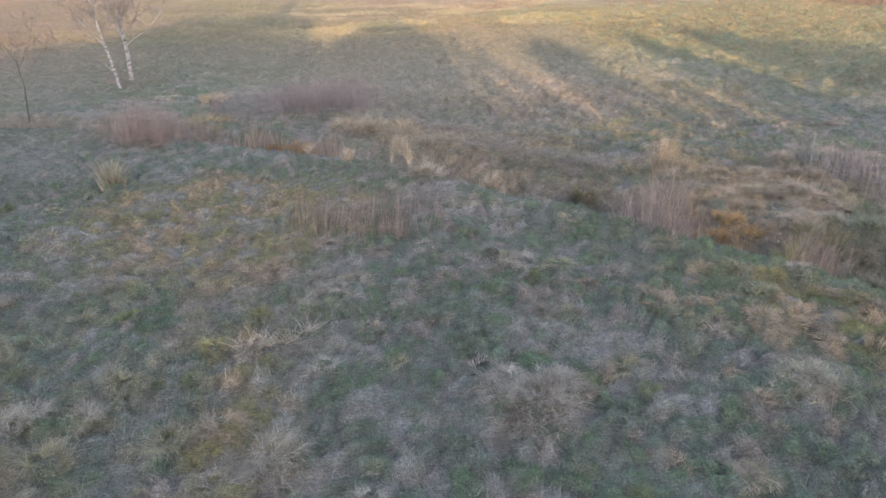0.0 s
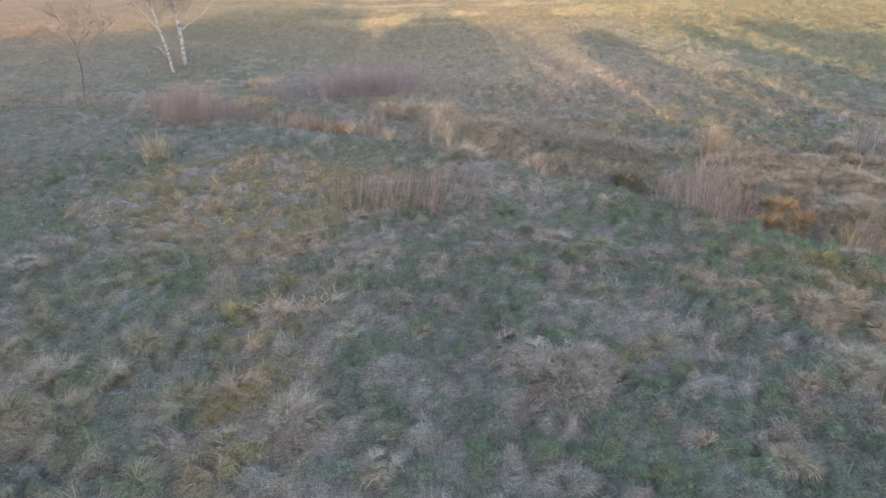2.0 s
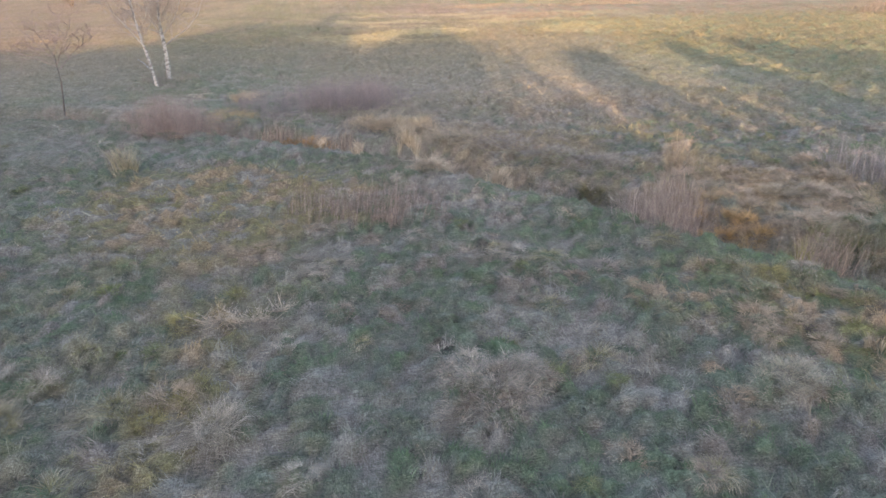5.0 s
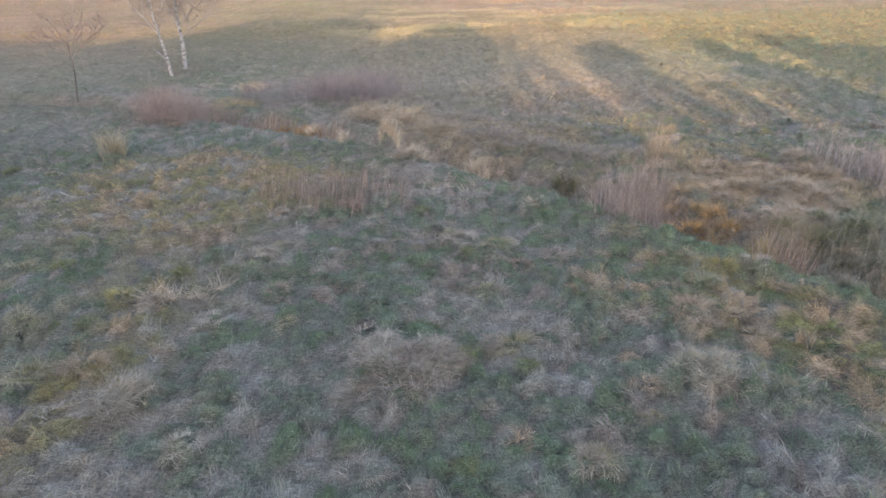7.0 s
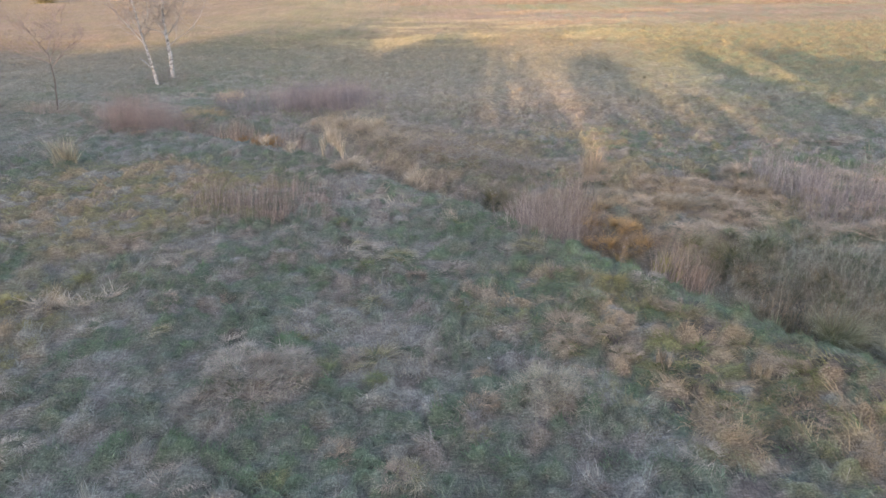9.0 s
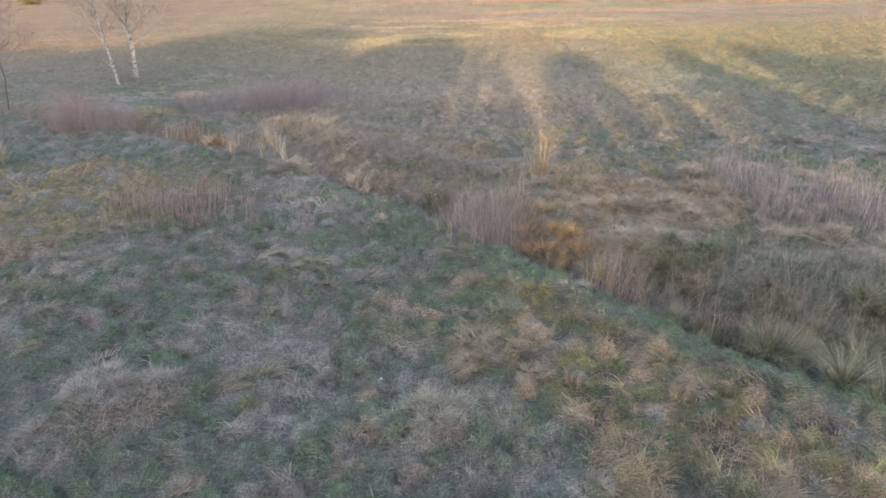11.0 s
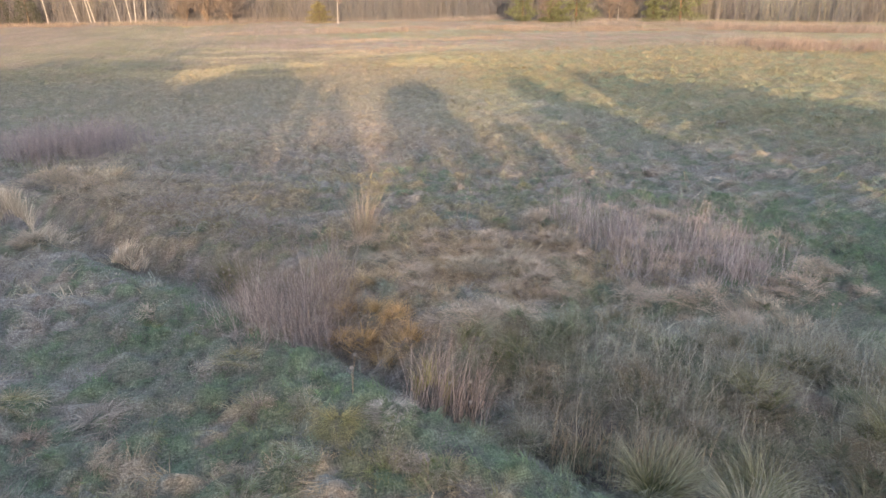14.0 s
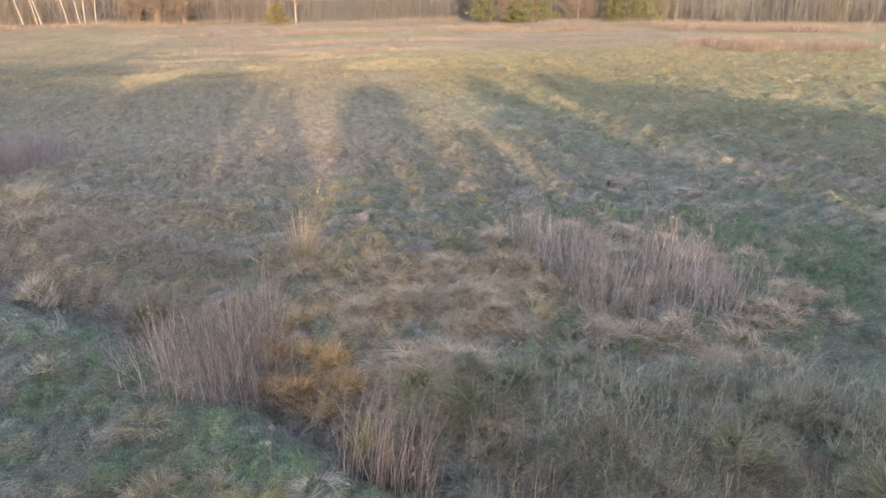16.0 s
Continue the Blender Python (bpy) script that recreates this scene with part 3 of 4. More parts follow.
DRY, REDDISH, GOLD, OLIVE, FRESH = (0.385, 0.33, 0.265), (0.39, 0.30, 0.215), (0.38, 0.31, 0.15), (0.24, 0.225, 0.11), (0.16, 0.20, 0.09)
NAMED = ((-5.96, 13.3, 0.45, 0.3, DRY, OLIVE, "pale straw tussock with a yellowish crown"), (-6.21, 9.7, 0.7, 0.3, DRY, DRY, "broad mat of pale drooping straw"),
         (-5.04, 9.5, 0.45, 0.4, DRY, DRY, "rounded mop of pale drooping straw"), (-3.7, 8.4, 0.65, 0.42, DRY, OLIVE, "large mop of pale drooping straw"),
         (-2.83, 8.55, 0.55, 0.3, REDDISH, REDDISH, "reddish-brown mat of dead grass"), (-5.5, 8.6, 0.6, 0.35, DRY, OLIVE, "pale straw tussock with a yellowish crown"),
         (-6.3, 8.6, 0.6, 0.35, DRY, OLIVE, "pale straw tussock with a yellowish crown"), (-2.0, 7.7, 0.7, 0.42, DRY, DRY, "large grey mop of drooping straw"),
         (-3.05, 8.1, 0.35, 0.28, GOLD, OLIVE, "yellow-tipped small grass tussock"), (-2.48, 9.1, 0.3, 0.25, GOLD, OLIVE, "yellow-tipped small grass tussock"),
         (-2.25, 12.4, 0.4, 0.28, OLIVE, OLIVE, "olive moss-like grass cushion"), (-4.9, 13.0, 0.4, 0.25, OLIVE, FRESH, "olive moss-like grass cushion"),
         (-3.1, 11.1, 0.45, 0.28, OLIVE, GOLD, "olive moss-like grass cushion"), (9.32, 10.85, 0.5, 0.35, GOLD, OLIVE, "yellowish rounded tussock above the ditch"),
         (8.9, 11.4, 0.45, 0.3, DRY, OLIVE, "straw tussock with an olive crown"), (8.2, 11.7, 0.45, 0.3, REDDISH, REDDISH, "reddish straw tussock above the ditch"),
         (8.67, 10.1, 0.42, 0.3, DRY, FRESH, "straw tussock with a fresh green crown"), (9.73, 9.8, 0.35, 0.25, GOLD, FRESH, "small yellow-green tussock above the ditch"),
         (10.42, 9.35, 0.45, 0.28, REDDISH, OLIVE, "orange-brown tussock beside a bare patch"), (7.94, 9.9, 0.4, 0.4, (0.33, 0.32, 0.24), FRESH, "pale bleached-green upright tussock"),
         (7.9, 9.2, 0.6, 0.3, REDDISH, REDDISH, "reddish mat of drooping dead grass"), (10.9, 8.2, 0.5, 0.3, REDDISH, OLIVE, "orange-brown tussock near the ditch"),
         (11.5, 7.2, 0.5, 0.28, GOLD, FRESH, "yellow-green tussock near the ditch"), (10.1, 8.3, 0.4, 0.25, OLIVE, FRESH, "olive moss-like grass cushion"))
for k, (tx, ty, rad, hh, col, ft, words) in enumerate(NAMED):
    mop(tx, ty, rad, hh * (0.6 if tx > 7.5 else 0.9), col, ft, int(300 + 900 * rad), words, 0.006, seed=300 + k)
CREAM = (0.42, 0.35, 0.27)
mop(2.6, 21.2, 0.5, 1.5, CREAM, CREAM, 520, "tall pale cream tussock at the ditch", 0.010, 0.26, 340)
mop(3.3, 20.6, 0.8, 0.45, CREAM, CREAM, 700, "low pale cream tussock at the ditch", 0.012, 0.85, 341)
mop(5.35, 19.5, 0.6, 0.6, CREAM, CREAM, 500, "pale upright straw tussock at the ditch", 0.012, 0.5, 342)
mop(1.0, 22.7, 0.35, 0.5, (0.36, 0.30, 0.23), CREAM, 300, "pale upright straw tussock at the ditch", 0.013, 0.5, 343)
mop(-0.3, 24.6, 0.35, 0.5, (0.36, 0.29, 0.22), CREAM, 300, "pale upright straw tussock at the ditch", 0.013, 0.5, 344)
mop(7.9, 17.6, 0.75, 0.55, (0.20, 0.18, 0.12), (0.15, 0.14, 0.08), 900, "dark olive low bush of grass in the ditch", 0.010, 0.7, 345)
mop(6.35, 15.5, 0.6, 0.25, (0.42, 0.35, 0.26), (0.40, 0.33, 0.25), 420, "flat pale mat of straw above the ditch", 0.009, 1.05, 346)
mop(9.25, 7.75, 0.28, 0.5, (0.34, 0.27, 0.19), REDDISH, 200, "upright stump of dry grass", 0.008, 0.3, 350)
mop(10.6, 7.15, 0.26, 0.5, (0.36, 0.28, 0.18), REDDISH, 180, "upright golden stump of dry grass", 0.008, 0.3, 351)
ORANGES = ((10.2, 14.0, 0.5, 0.55), (10.75, 13.6, 0.45, 0.6), (9.85, 14.5, 0.4, 0.5), (10.6, 14.5, 0.4, 0.45),
           (10.1, 15.0, 0.4, 0.45), (10.45, 13.45, 0.4, 0.5), (11.0, 13.5, 0.4, 0.6), (10.5, 15.5, 0.45, 0.4), (10.9, 14.1, 0.4, 0.5))
for k, (ox, oy, orad, oh) in enumerate(ORANGES):
    mop(ox, oy, orad * 0.95, oh * 0.7, ((0.47, 0.315, 0.16), (0.43, 0.32, 0.21), (0.47, 0.305, 0.15))[k % 3], ((0.42, 0.28, 0.14), (0.36, 0.27, 0.15))[k % 2], 520,
        "golden orange-brown tussock in the ditch", 0.007, 0.78, 440 + k, "orange tussocks in the ditch", "grass_tussock", 0.8, 1.15)
for k, (ox, oy, orad) in enumerate(((2.9, 28.4, 1.3), (3.9, 27.3, 1.2), (1.7, 29.2, 1.0), (-4.6, 38.6, 1.2))):
    mop(ox, oy, orad, 0.5, (0.46, 0.36, 0.24), (0.40, 0.31, 0.21), 800, "large blond mat of flowing dead grass", 0.018, 0.95, 460 + k, "long grass on the far bank")
# arching sedges of the ditch
for k, (tx, ty, rad, hh, n) in enumerate(((12.99, 8.75, 0.85, 0.7, 1300), (13.6, 7.75, 0.7, 0.6, 900), (14.15, 7.55, 0.75, 0.65, 1000), (14.5, 8.6, 0.9, 0.7, 1300),
                                          (13.9, 9.3, 0.7, 0.6, 900), (15.3, 7.6, 0.8, 0.65, 900), (16.4, 8.3, 0.8, 0.6, 900), (15.3, 9.7, 0.7, 0.6, 800),
                                          (11.95, 12.7, 0.7, 0.6, 900), (12.5, 12.2, 0.75, 0.55, 900), (16.6, 10.0, 0.7, 0.5, 800), (17.6, 9.3, 0.7, 0.5, 800))):
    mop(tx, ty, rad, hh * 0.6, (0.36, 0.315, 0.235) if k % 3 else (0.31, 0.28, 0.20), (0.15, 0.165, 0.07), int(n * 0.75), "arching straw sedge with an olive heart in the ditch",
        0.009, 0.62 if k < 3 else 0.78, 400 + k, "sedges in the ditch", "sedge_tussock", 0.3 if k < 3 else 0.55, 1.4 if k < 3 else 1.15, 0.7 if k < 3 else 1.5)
mop(10.95, 11.95, 0.4, 1.0, (0.37, 0.31, 0.15), (0.23, 0.22, 0.06), 420, "upright yellow-olive sedge tuft in the ditch", 0.008, 0.3, 430, "", "sedge_tussock")

# domes of rosy straw on the far bank and soft olive-grey sedges along the ditch
r_bank = np.random.default_rng(55)
for group, name, words, cols, foot, rad, hh, n, wid, arch, spots in (
        ("straw domes on the far bank", "grass_tussock", "rounded rosy-straw dome of drooping dead grass", ((0.46, 0.345, 0.255), (0.43, 0.335, 0.255), (0.42, 0.35, 0.245)),
         (0.35, 0.28, 0.21), 0.52, 0.34, 600, 0.0075, 1.0, [(r_bank.uniform(10.8, 20.5), r_bank.uniform(11.2, 18.5)) for _ in range(72)]),
        ("sedges in the ditch", "sedge_tussock", "soft olive-grey drooping sedge tussock", ((0.275, 0.265, 0.20), (0.33, 0.285, 0.22), (0.22, 0.24, 0.155), (0.29, 0.28, 0.25), (0.32, 0.245, 0.175), (0.25, 0.255, 0.165)),
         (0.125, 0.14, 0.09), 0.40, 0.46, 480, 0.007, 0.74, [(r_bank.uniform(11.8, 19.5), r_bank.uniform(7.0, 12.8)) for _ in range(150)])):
    made = []
    for k, (tx, ty) in enumerate(spots):
        dd = near_line(np.array([tx]), np.array([ty]), DITCH)[0][0]
        side = (tx - 12) * 0.78 + (ty - 11) * 0.62
        if (name == "grass_tussock" and (dd < 1.1 or side < 0)) or (name == "sedge_tussock" and (side < -0.9 or dd > 3.4)):
            continue
        if len(made) < len(cols):
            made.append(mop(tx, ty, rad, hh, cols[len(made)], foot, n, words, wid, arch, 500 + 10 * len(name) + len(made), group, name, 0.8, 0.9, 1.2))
        else:
            s = r_bank.uniform(0.7, 1.25)
            copy_thing(made[k % len(cols)], pose(*on_ground(tx, ty), 0, 0, r_bank.uniform(0, 360)) @ Matrix.Diagonal((s * r_bank.uniform(0.9, 1.3), s, s * r_bank.uniform(0.7, 1.1), 1)))

KINDS = [(DRY, DRY, 0.42, 0.30, "pale grey-straw tussock of drooping grass"), ((0.33, 0.28, 0.22), BROWN, 0.38, 0.28, "dull grey-brown tussock of drooping grass"),
         ((0.38, 0.30, 0.21), REDDISH, 0.36, 0.26, "golden straw tussock of drooping grass"), (DRY, OLIVE, 0.36, 0.27, "straw tussock with an olive crown"),
         ((0.27, 0.25, 0.15), FRESH, 0.32, 0.2, "olive-green low grass cushion"), (REDDISH, BROWN, 0.34, 0.22, "reddish-brown tussock of dead grass")]
protos = []
spots = [(rng.uniform(-9, 19), rng.uniform(3.3, 16)) for _ in range(170)] + [(rng.uniform(-16, 34), rng.uniform(16, 32)) for _ in range(34)]
for k, (tx, ty) in enumerate(spots):
    dd, _s = near_line(np.array([tx]), np.array([ty]), DITCH)
    if dd[0] < 1.4 or in_view(np.array([tx]), np.array([ty]))[0] == 0:
        continue
    v = k % 6
    if k > 30 and blob(np.array([tx]), np.array([ty]), 10.0, 7.6, 2.4, 5.4, 35)[0] > 0.4:
        v = (2, 4)[k % 2]
    if v == len(protos):
        col, ft, rad, hh, words = KINDS[v]
        protos.append(mop(tx, ty, rad, hh, col, ft, 440, words, 0.006, 1.06, 100 + v, "scattered grass tussocks"))
    elif v < len(protos):
        s = rng.uniform(0.6, 1.3) * (1.25 if ty > 16 else 1.0)
        copy_thing(protos[v], pose(*on_ground(tx, ty), 0, 0, rng.uniform(0, 360)) @ Matrix.Diagonal((s * rng.uniform(0.85, 1.4), s, s * rng.uniform(0.5, 0.95), 1)))


# ---------------------------------------------------------------- reeds and scrub
def stand(name, ovals, per_m2, height, colour, width, label, category, lean=0.16, colour2=None, drift=(0.1, 0.0), fork=0, tones=(0.4, 1.5)):
    """An uneven stand of upright stems over ovals (x, y, rx, ry, turn)."""
    sets = []
    for ox, oy, rx, ry, turn in ovals:
        r = max(rx, ry) * 1.3
        n = int(per_m2 * 4 * r * r)
        x, y = ox + rng.uniform(-r, r, n), oy + rng.uniform(-r, r, n)
        w = blob(x, y, ox, oy, rx, ry, turn)
        keep = rng.uniform(0, 1, n) < w * (0.2 + 0.8 * step(0.35, 0.65, fbm(x, y, 0.3 + 0.3 * max(rx, ry), 31)))
        x, y, w = x[keep], y[keep], w[keep]
        n = len(x)
        h = height * (0.35 + 0.65 * w) * rng.uniform(0.6, 1.3, n)
        a = rng.uniform(0, 2 * math.pi, n)
        b = np.abs(rng.normal(0, lean, n))
        lx, ly = np.cos(a) * b + drift[0], np.sin(a) * b + drift[1]
        b = np.hypot(lx, ly)
        c = mixc(np.broadcast_to(np.array(colour), (n, 3)), np.array(colour if colour2 is None else colour2), rng.uniform(0, 1, n)) * rng.uniform(*tones, n)[:, None]
        root = np.c_[x, y, ground_z(x, y) - 0.03]
        way = np.c_[lx, ly] / (b[:, None] + 1e-6)
        sets.append(blade_arrays(root, way, h, width * rng.uniform(0.6, 1.3, n), np.minimum(b, 0.9), c))
        for _f in range(fork):
            u = rng.uniform(0.25, 0.75, n)
            start = root + (h * u)[:, None] * np.c_[way * np.sin(b * 0.9)[:, None], np.cos(b * 0.9)]
            a = rng.uniform(0, 2 * math.pi, n)
            sets.append(blade_arrays(start, np.c_[np.cos(a), np.sin(a)], h * rng.uniform(0.25, 0.5, n), width * 0.7 * np.ones(n),
                                     rng.uniform(0.25, 0.6, n), c * 1.05))
    return thing(name, joined(sets), M_STEM, (0, 0, 0), label, category, kind="stuff")


LILAC, ROSE = (0.37, 0.325, 0.31), (0.30, 0.232, 0.20)
stand("reed_bed", [(17.3, 14.6, 1.9, 2.2, -20), (16.6, 17.0, 1.0, 1.6, 10), (18.3, 13.1, 0.9, 0.7, -30)], 290, 1.2, LILAC, 0.008,
      "stand of bare pale lilac-grey stems", "reeds", 0.46, (0.31, 0.25, 0.23), (0.03, 0.0))
stand("reed_bed", [(9.0, 15.0, 1.4, 1.7, -30)], 330, 1.5, ROSE, 0.007, "dense stand of reddish-grey reeds beside the ditch", "reeds", 0.5, (0.35, 0.29, 0.255), (-0.02, 0.0))
stand("reed_bed", [(11.05, 11.35, 0.72, 0.8, 30)], 420, 1.5, (0.42, 0.31, 0.24), 0.007, "brown reed stand in the ditch", "reeds", 0.24, ROSE)
stand("reed_bed", [(1.3, 16.7, 2.0, 1.4, 0), (-0.6, 17.4, 1.0, 1.0, 0)], 170, 0.85, (0.27, 0.21, 0.175), 0.009, "thin stand of brownish dry stems on the near side", "reeds", 0.14, ROSE)
stand("reed_bed", [(-6.5, 29.4, 2.9, 1.9, -20)], 200, 1.75, (0.285, 0.205, 0.175), 0.008, "dense reddish-brown thicket at the ditch", "thicket", 0.4, (0.26, 0.215, 0.20), (0.0, 0.0), 2, (0.7, 1.3))
stand("reed_bed", [(-2.4, 28.1, 1.5, 0.9, -35), (0.4, 25.9, 1.0, 0.6, -40)], 150, 1.15, ROSE, 0.017, "reddish reeds along the ditch", "reeds", 0.22, (0.34, 0.265, 0.20))
stand("reed_bed", [(0.2, 35.0, 5.2, 3.0, 0)], 100, 1.5, (0.200, 0.182, 0.186), 0.010, "dense wine-brown thicket beyond the ditch", "thicket", 0.45, (0.25, 0.20, 0.19), (0.0, 0.0), 2, (0.7, 1.3))
stand("bare_shoots", [(-9.7, 43.6, 1.7, 1.2, 0), (-12.3, 33.6, 1.8, 1.0, 0)], 90, 0.9, (0.20, 0.165, 0.15), 0.010, "low bare brown shoots round the tree's foot", "shoots", 0.4, (0.25, 0.20, 0.17), (0.0, 0.0), 2, (0.7, 1.3))
stand("willow_scrub", [(13.4, 10.9, 1.5, 1.5, 30), (15.6, 10.2, 2.0, 1.6, 0), (17.3, 8.8, 2.0, 1.5, -30)], 210, 0.85, (0.245, 0.24, 0.195), 0.007,
      "dense grey-olive bare willow scrub in the ditch", "scrub", 0.5, (0.34, 0.31, 0.25), (0.0, 0.0), 1)
stand("reed_bed", [(13.4, 9.2, 0.9, 0.55, -40), (12.5, 10.1, 0.6, 0.5, 0)], 330, 1.05, (0.36, 0.29, 0.20), 0.007, "straw-coloured stems at the ditch edge", "reeds", 0.2, (0.24, 0.18, 0.12))
stand("reed_bed", [(74, 71, 16, 6, -38), (98, 100, 18, 6, -50)], 34, 1.5, (0.150, 0.137, 0.130), 0.025, "pale distant reed belt before the wood", "reeds", 0.3, (0.2, 0.15, 0.125))
stand("reed_bed", [(30, 128, 30, 7, 0), (66, 118, 22, 6, -25), (-25, 165, 34, 8, 0)], 14, 0.9, (0.15, 0.122, 0.108), 0.03, "reddish distant reed belt before the wood", "reeds", 0.35, (0.19, 0.145, 0.115))


for ovals, tall, tone, tone2 in (([(62, 158, 44, 5, -8), (15, 178, 40, 5, 0)], 1.3, (0.160, 0.145, 0.138), (0.185, 0.160, 0.145)),
                                 ([(90, 122, 22, 7, -30), (110, 92, 20, 9, -45)], 1.6, (0.155, 0.142, 0.138), (0.180, 0.162, 0.152)),
                                 ([(34, 104, 18, 6, 0), (26, 84, 12, 4, 5)], 0.55, (0.20, 0.158, 0.125), (0.23, 0.185, 0.14))):
    stand("tall_grass", ovals, 22, tall, np.array(tone) * 0.85, 0.02, "belt of tall rosy-brown dead grass in the sun", "tall grass", 0.3, tone2, (0.05, 0.0))


# ---------------------------------------------------------------- trees
def limb_path(r, start, way, length, n=6, wander=0.12, lift=0.0):
    pts, p, d = [np.array(start, float)], np.array(start, float), np.array(way, float)
    for _ in range(n - 1):
        d = d + r.normal(0, wander, 3) + np.array((0, 0, lift))
        d /= np.linalg.norm(d)
        p = p + d * length / (n - 1)
        pts.append(p)
    return np.array(pts)


def along(path, u):
    f = u * (len(path) - 1)
    i = min(int(f), len(path) - 2)
    return path[i] + (path[i + 1] - path[i]) * (f - i), path[i + 1] - path[i]


def crown_arrays(r, trunk, limbs, limb_len, twigs, twig_len, radius, tint, low=0.3, droop=0.0, rise=0.5, twig_w=0.012, fine=6):
    """Limbs, branches and fine twigs up a trunk's path."""
    sets, ends = [], []
    for k in range(limbs):
        u = low + (1 - low) * (k + r.uniform(0, 1)) / limbs
        p, d = along(trunk, min(u, 0.98))
        a = r.uniform(0, 2 * math.pi)
        way = np.array((math.cos(a), math.sin(a), rise + r.normal(0, 0.15)))
        size = limb_len * (1.15 - 0.75 * u) * r.uniform(0.7, 1.2)
        path = limb_path(r, p, way / np.linalg.norm(way), size, 6, 0.14, 0.06)
        rad = radius * (1.1 - u) * 0.55 + 0.008
        sets.append(tube(path, np.linspace(rad, 0.006, 6), 5, tint))
        for _ in range(twigs):
            q, d2 = along(path, r.uniform(0.25, 1.0))
            w = d2 / np.linalg.norm(d2) + r.normal(0, 0.75, 3) + np.array((0, 0, -droop))
            w /= np.linalg.norm(w)
            tp = limb_path(r, q, w, twig_len * r.uniform(0.5, 1.2), 4, 0.18, 0.03 - 0.12 * droop)
            sets.append(tube(tp, np.linspace(twig_w, 0.004, 4), 3, tint))
            for _f in range(fine):
                q2, d3 = along(tp, r.uniform(0.2, 1.0))
                ends.append((q2, d3 / np.linalg.norm(d3) + r.normal(0, 0.5, 3) + np.array((0, 0, -droop))))
    if ends:
        root = np.array([e[0] for e in ends])
        way = np.array([e[1] for e in ends])
        way /= np.linalg.norm(way, axis=1)[:, None]
        n = len(root)
        ln = twig_len * 0.5 * r.uniform(0.5, 1.2, n)
        side = np.cross(way, r.normal(0, 1, (n, 3)))
        side *= (twig_w * 0.45 / (np.linalg.norm(side, axis=1) + 1e-9))[:, None]
        mid = root + way * ln[:, None] * 0.55 + r.normal(0, 0.02, (n, 3))
        end = mid + (way + r.normal(0, 0.25, (n, 3))) * ln[:, None] * 0.45
        co = np.stack((root - side, root + side, mid + side * 0.8, mid - side * 0.8, end), 1).reshape(-1, 3)
        f = (np.arange(n)[:, None] * 5 + np.array((0, 1, 2, 3, 3, 2, 4))).ravel()
        sets.append((co, f, np.tile((4, 3), n), np.tile(tint, (len(co), 1))))
    return joined(sets)


def empty(name, at, label, category, group="", turn=0.0):
    ob = new(name)
    ob.matrix_basis = pose(*at, 0, 0, turn)
    return tagged(ob, label, category, group)


def trunk_path(points):
    p = np.array(points, float)
    t = np.linspace(0, len(p) - 1, 14)
    return np.stack([np.interp(t, np.arange(len(p)), p[:, k]) for k in range(3)], 1)


# the two-stemmed birch
r = np.random.default_rng(3)
birch = empty("birch_tree", on_ground(-10.1, 43.2, 0.05), "bare two-stemmed birch with white peeling bark", "tree")
stem_a = trunk_path([(0.0, -0.6, -0.3), (-0.15, -0.6, 1.2), (-0.32, -0.6, 2.3), (-0.5, -0.6, 3.4), (-0.66, -0.6, 5.2), (-1.0, -0.5, 7.4), (-1.1, -0.5, 9.2)])
stem_b = trunk_path([(0.2, 1.8, -0.3), (0.32, 1.8, 1.9), (0.24, 1.8, 3.2), (0.26, 1.8, 4.2), (0.44, 1.8, 5.2), (0.5, 1.7, 7.9), (0.4, 1.6, 10.6)])
for path, rad in ((stem_a, 0.10), (stem_b, 0.135)):
    part("trunk", tube(path, np.linspace(rad, 0.03, len(path)) + 0.03 * np.exp(-np.arange(len(path)) * 1.2), 9, (0.6, 0.57, 0.5)), M_BIRCH, birch, "white birch trunk with dark scars")
TWIG = (0.27, 0.235, 0.21)
for path in ([(0.3, 1.8, 2.2), (0.8, 1.75, 2.65), (1.5, 1.8, 3.15), (2.15, 1.8, 4.0), (2.55, 1.8, 5.1), (2.85, 1.7, 6.3)],
             [(0.27, 1.8, 2.8), (0.9, 1.9, 3.7), (1.3, 2.0, 4.7), (1.7, 2.0, 6.1), (1.75, 2.0, 7.3)],
             [(0.27, 1.8, 2.6), (-0.1, 2.0, 3.6), (-0.35, 2.2, 4.5), (-0.4, 2.2, 5.9)],
             [(-0.35, -0.6, 2.5), (-0.9, -0.6, 3.5), (-1.5, -0.6, 4.5), (-1.9, -0.6, 5.8)],
             [(-0.5, -0.6, 3.3), (0.0, -0.7, 4.2), (0.2, -0.8, 5.4)]):
    p = np.array(path)
    p = p[:1] + (p - p[:1]) * np.array((1.25, 1.2, 1.0))
    limb = part("limb", tube(p, np.linspace(0.042, 0.014, len(p)), 6, (0.30, 0.275, 0.25)), M_TWIG, birch, "pale grey limb")
    part("twig_spray", crown_arrays(r, p, 10, 1.5, 6, 0.8, 0.03, TWIG, 0.15, 0.1, 0.6, 0.013, 7), M_TWIG, limb, "fine bare grey-brown twigs")
part("crown", joined([crown_arrays(r, stem_a, 17, 2.5, 6, 0.9, 0.06, TWIG, 0.36, 0.15, 0.75, 0.013, 5),
                      crown_arrays(r, stem_b, 24, 3.2, 6, 1.0, 0.07, TWIG, 0.28, 0.15, 0.75, 0.013, 5)]), M_TWIG, birch, "fine bare grey-brown twigs")
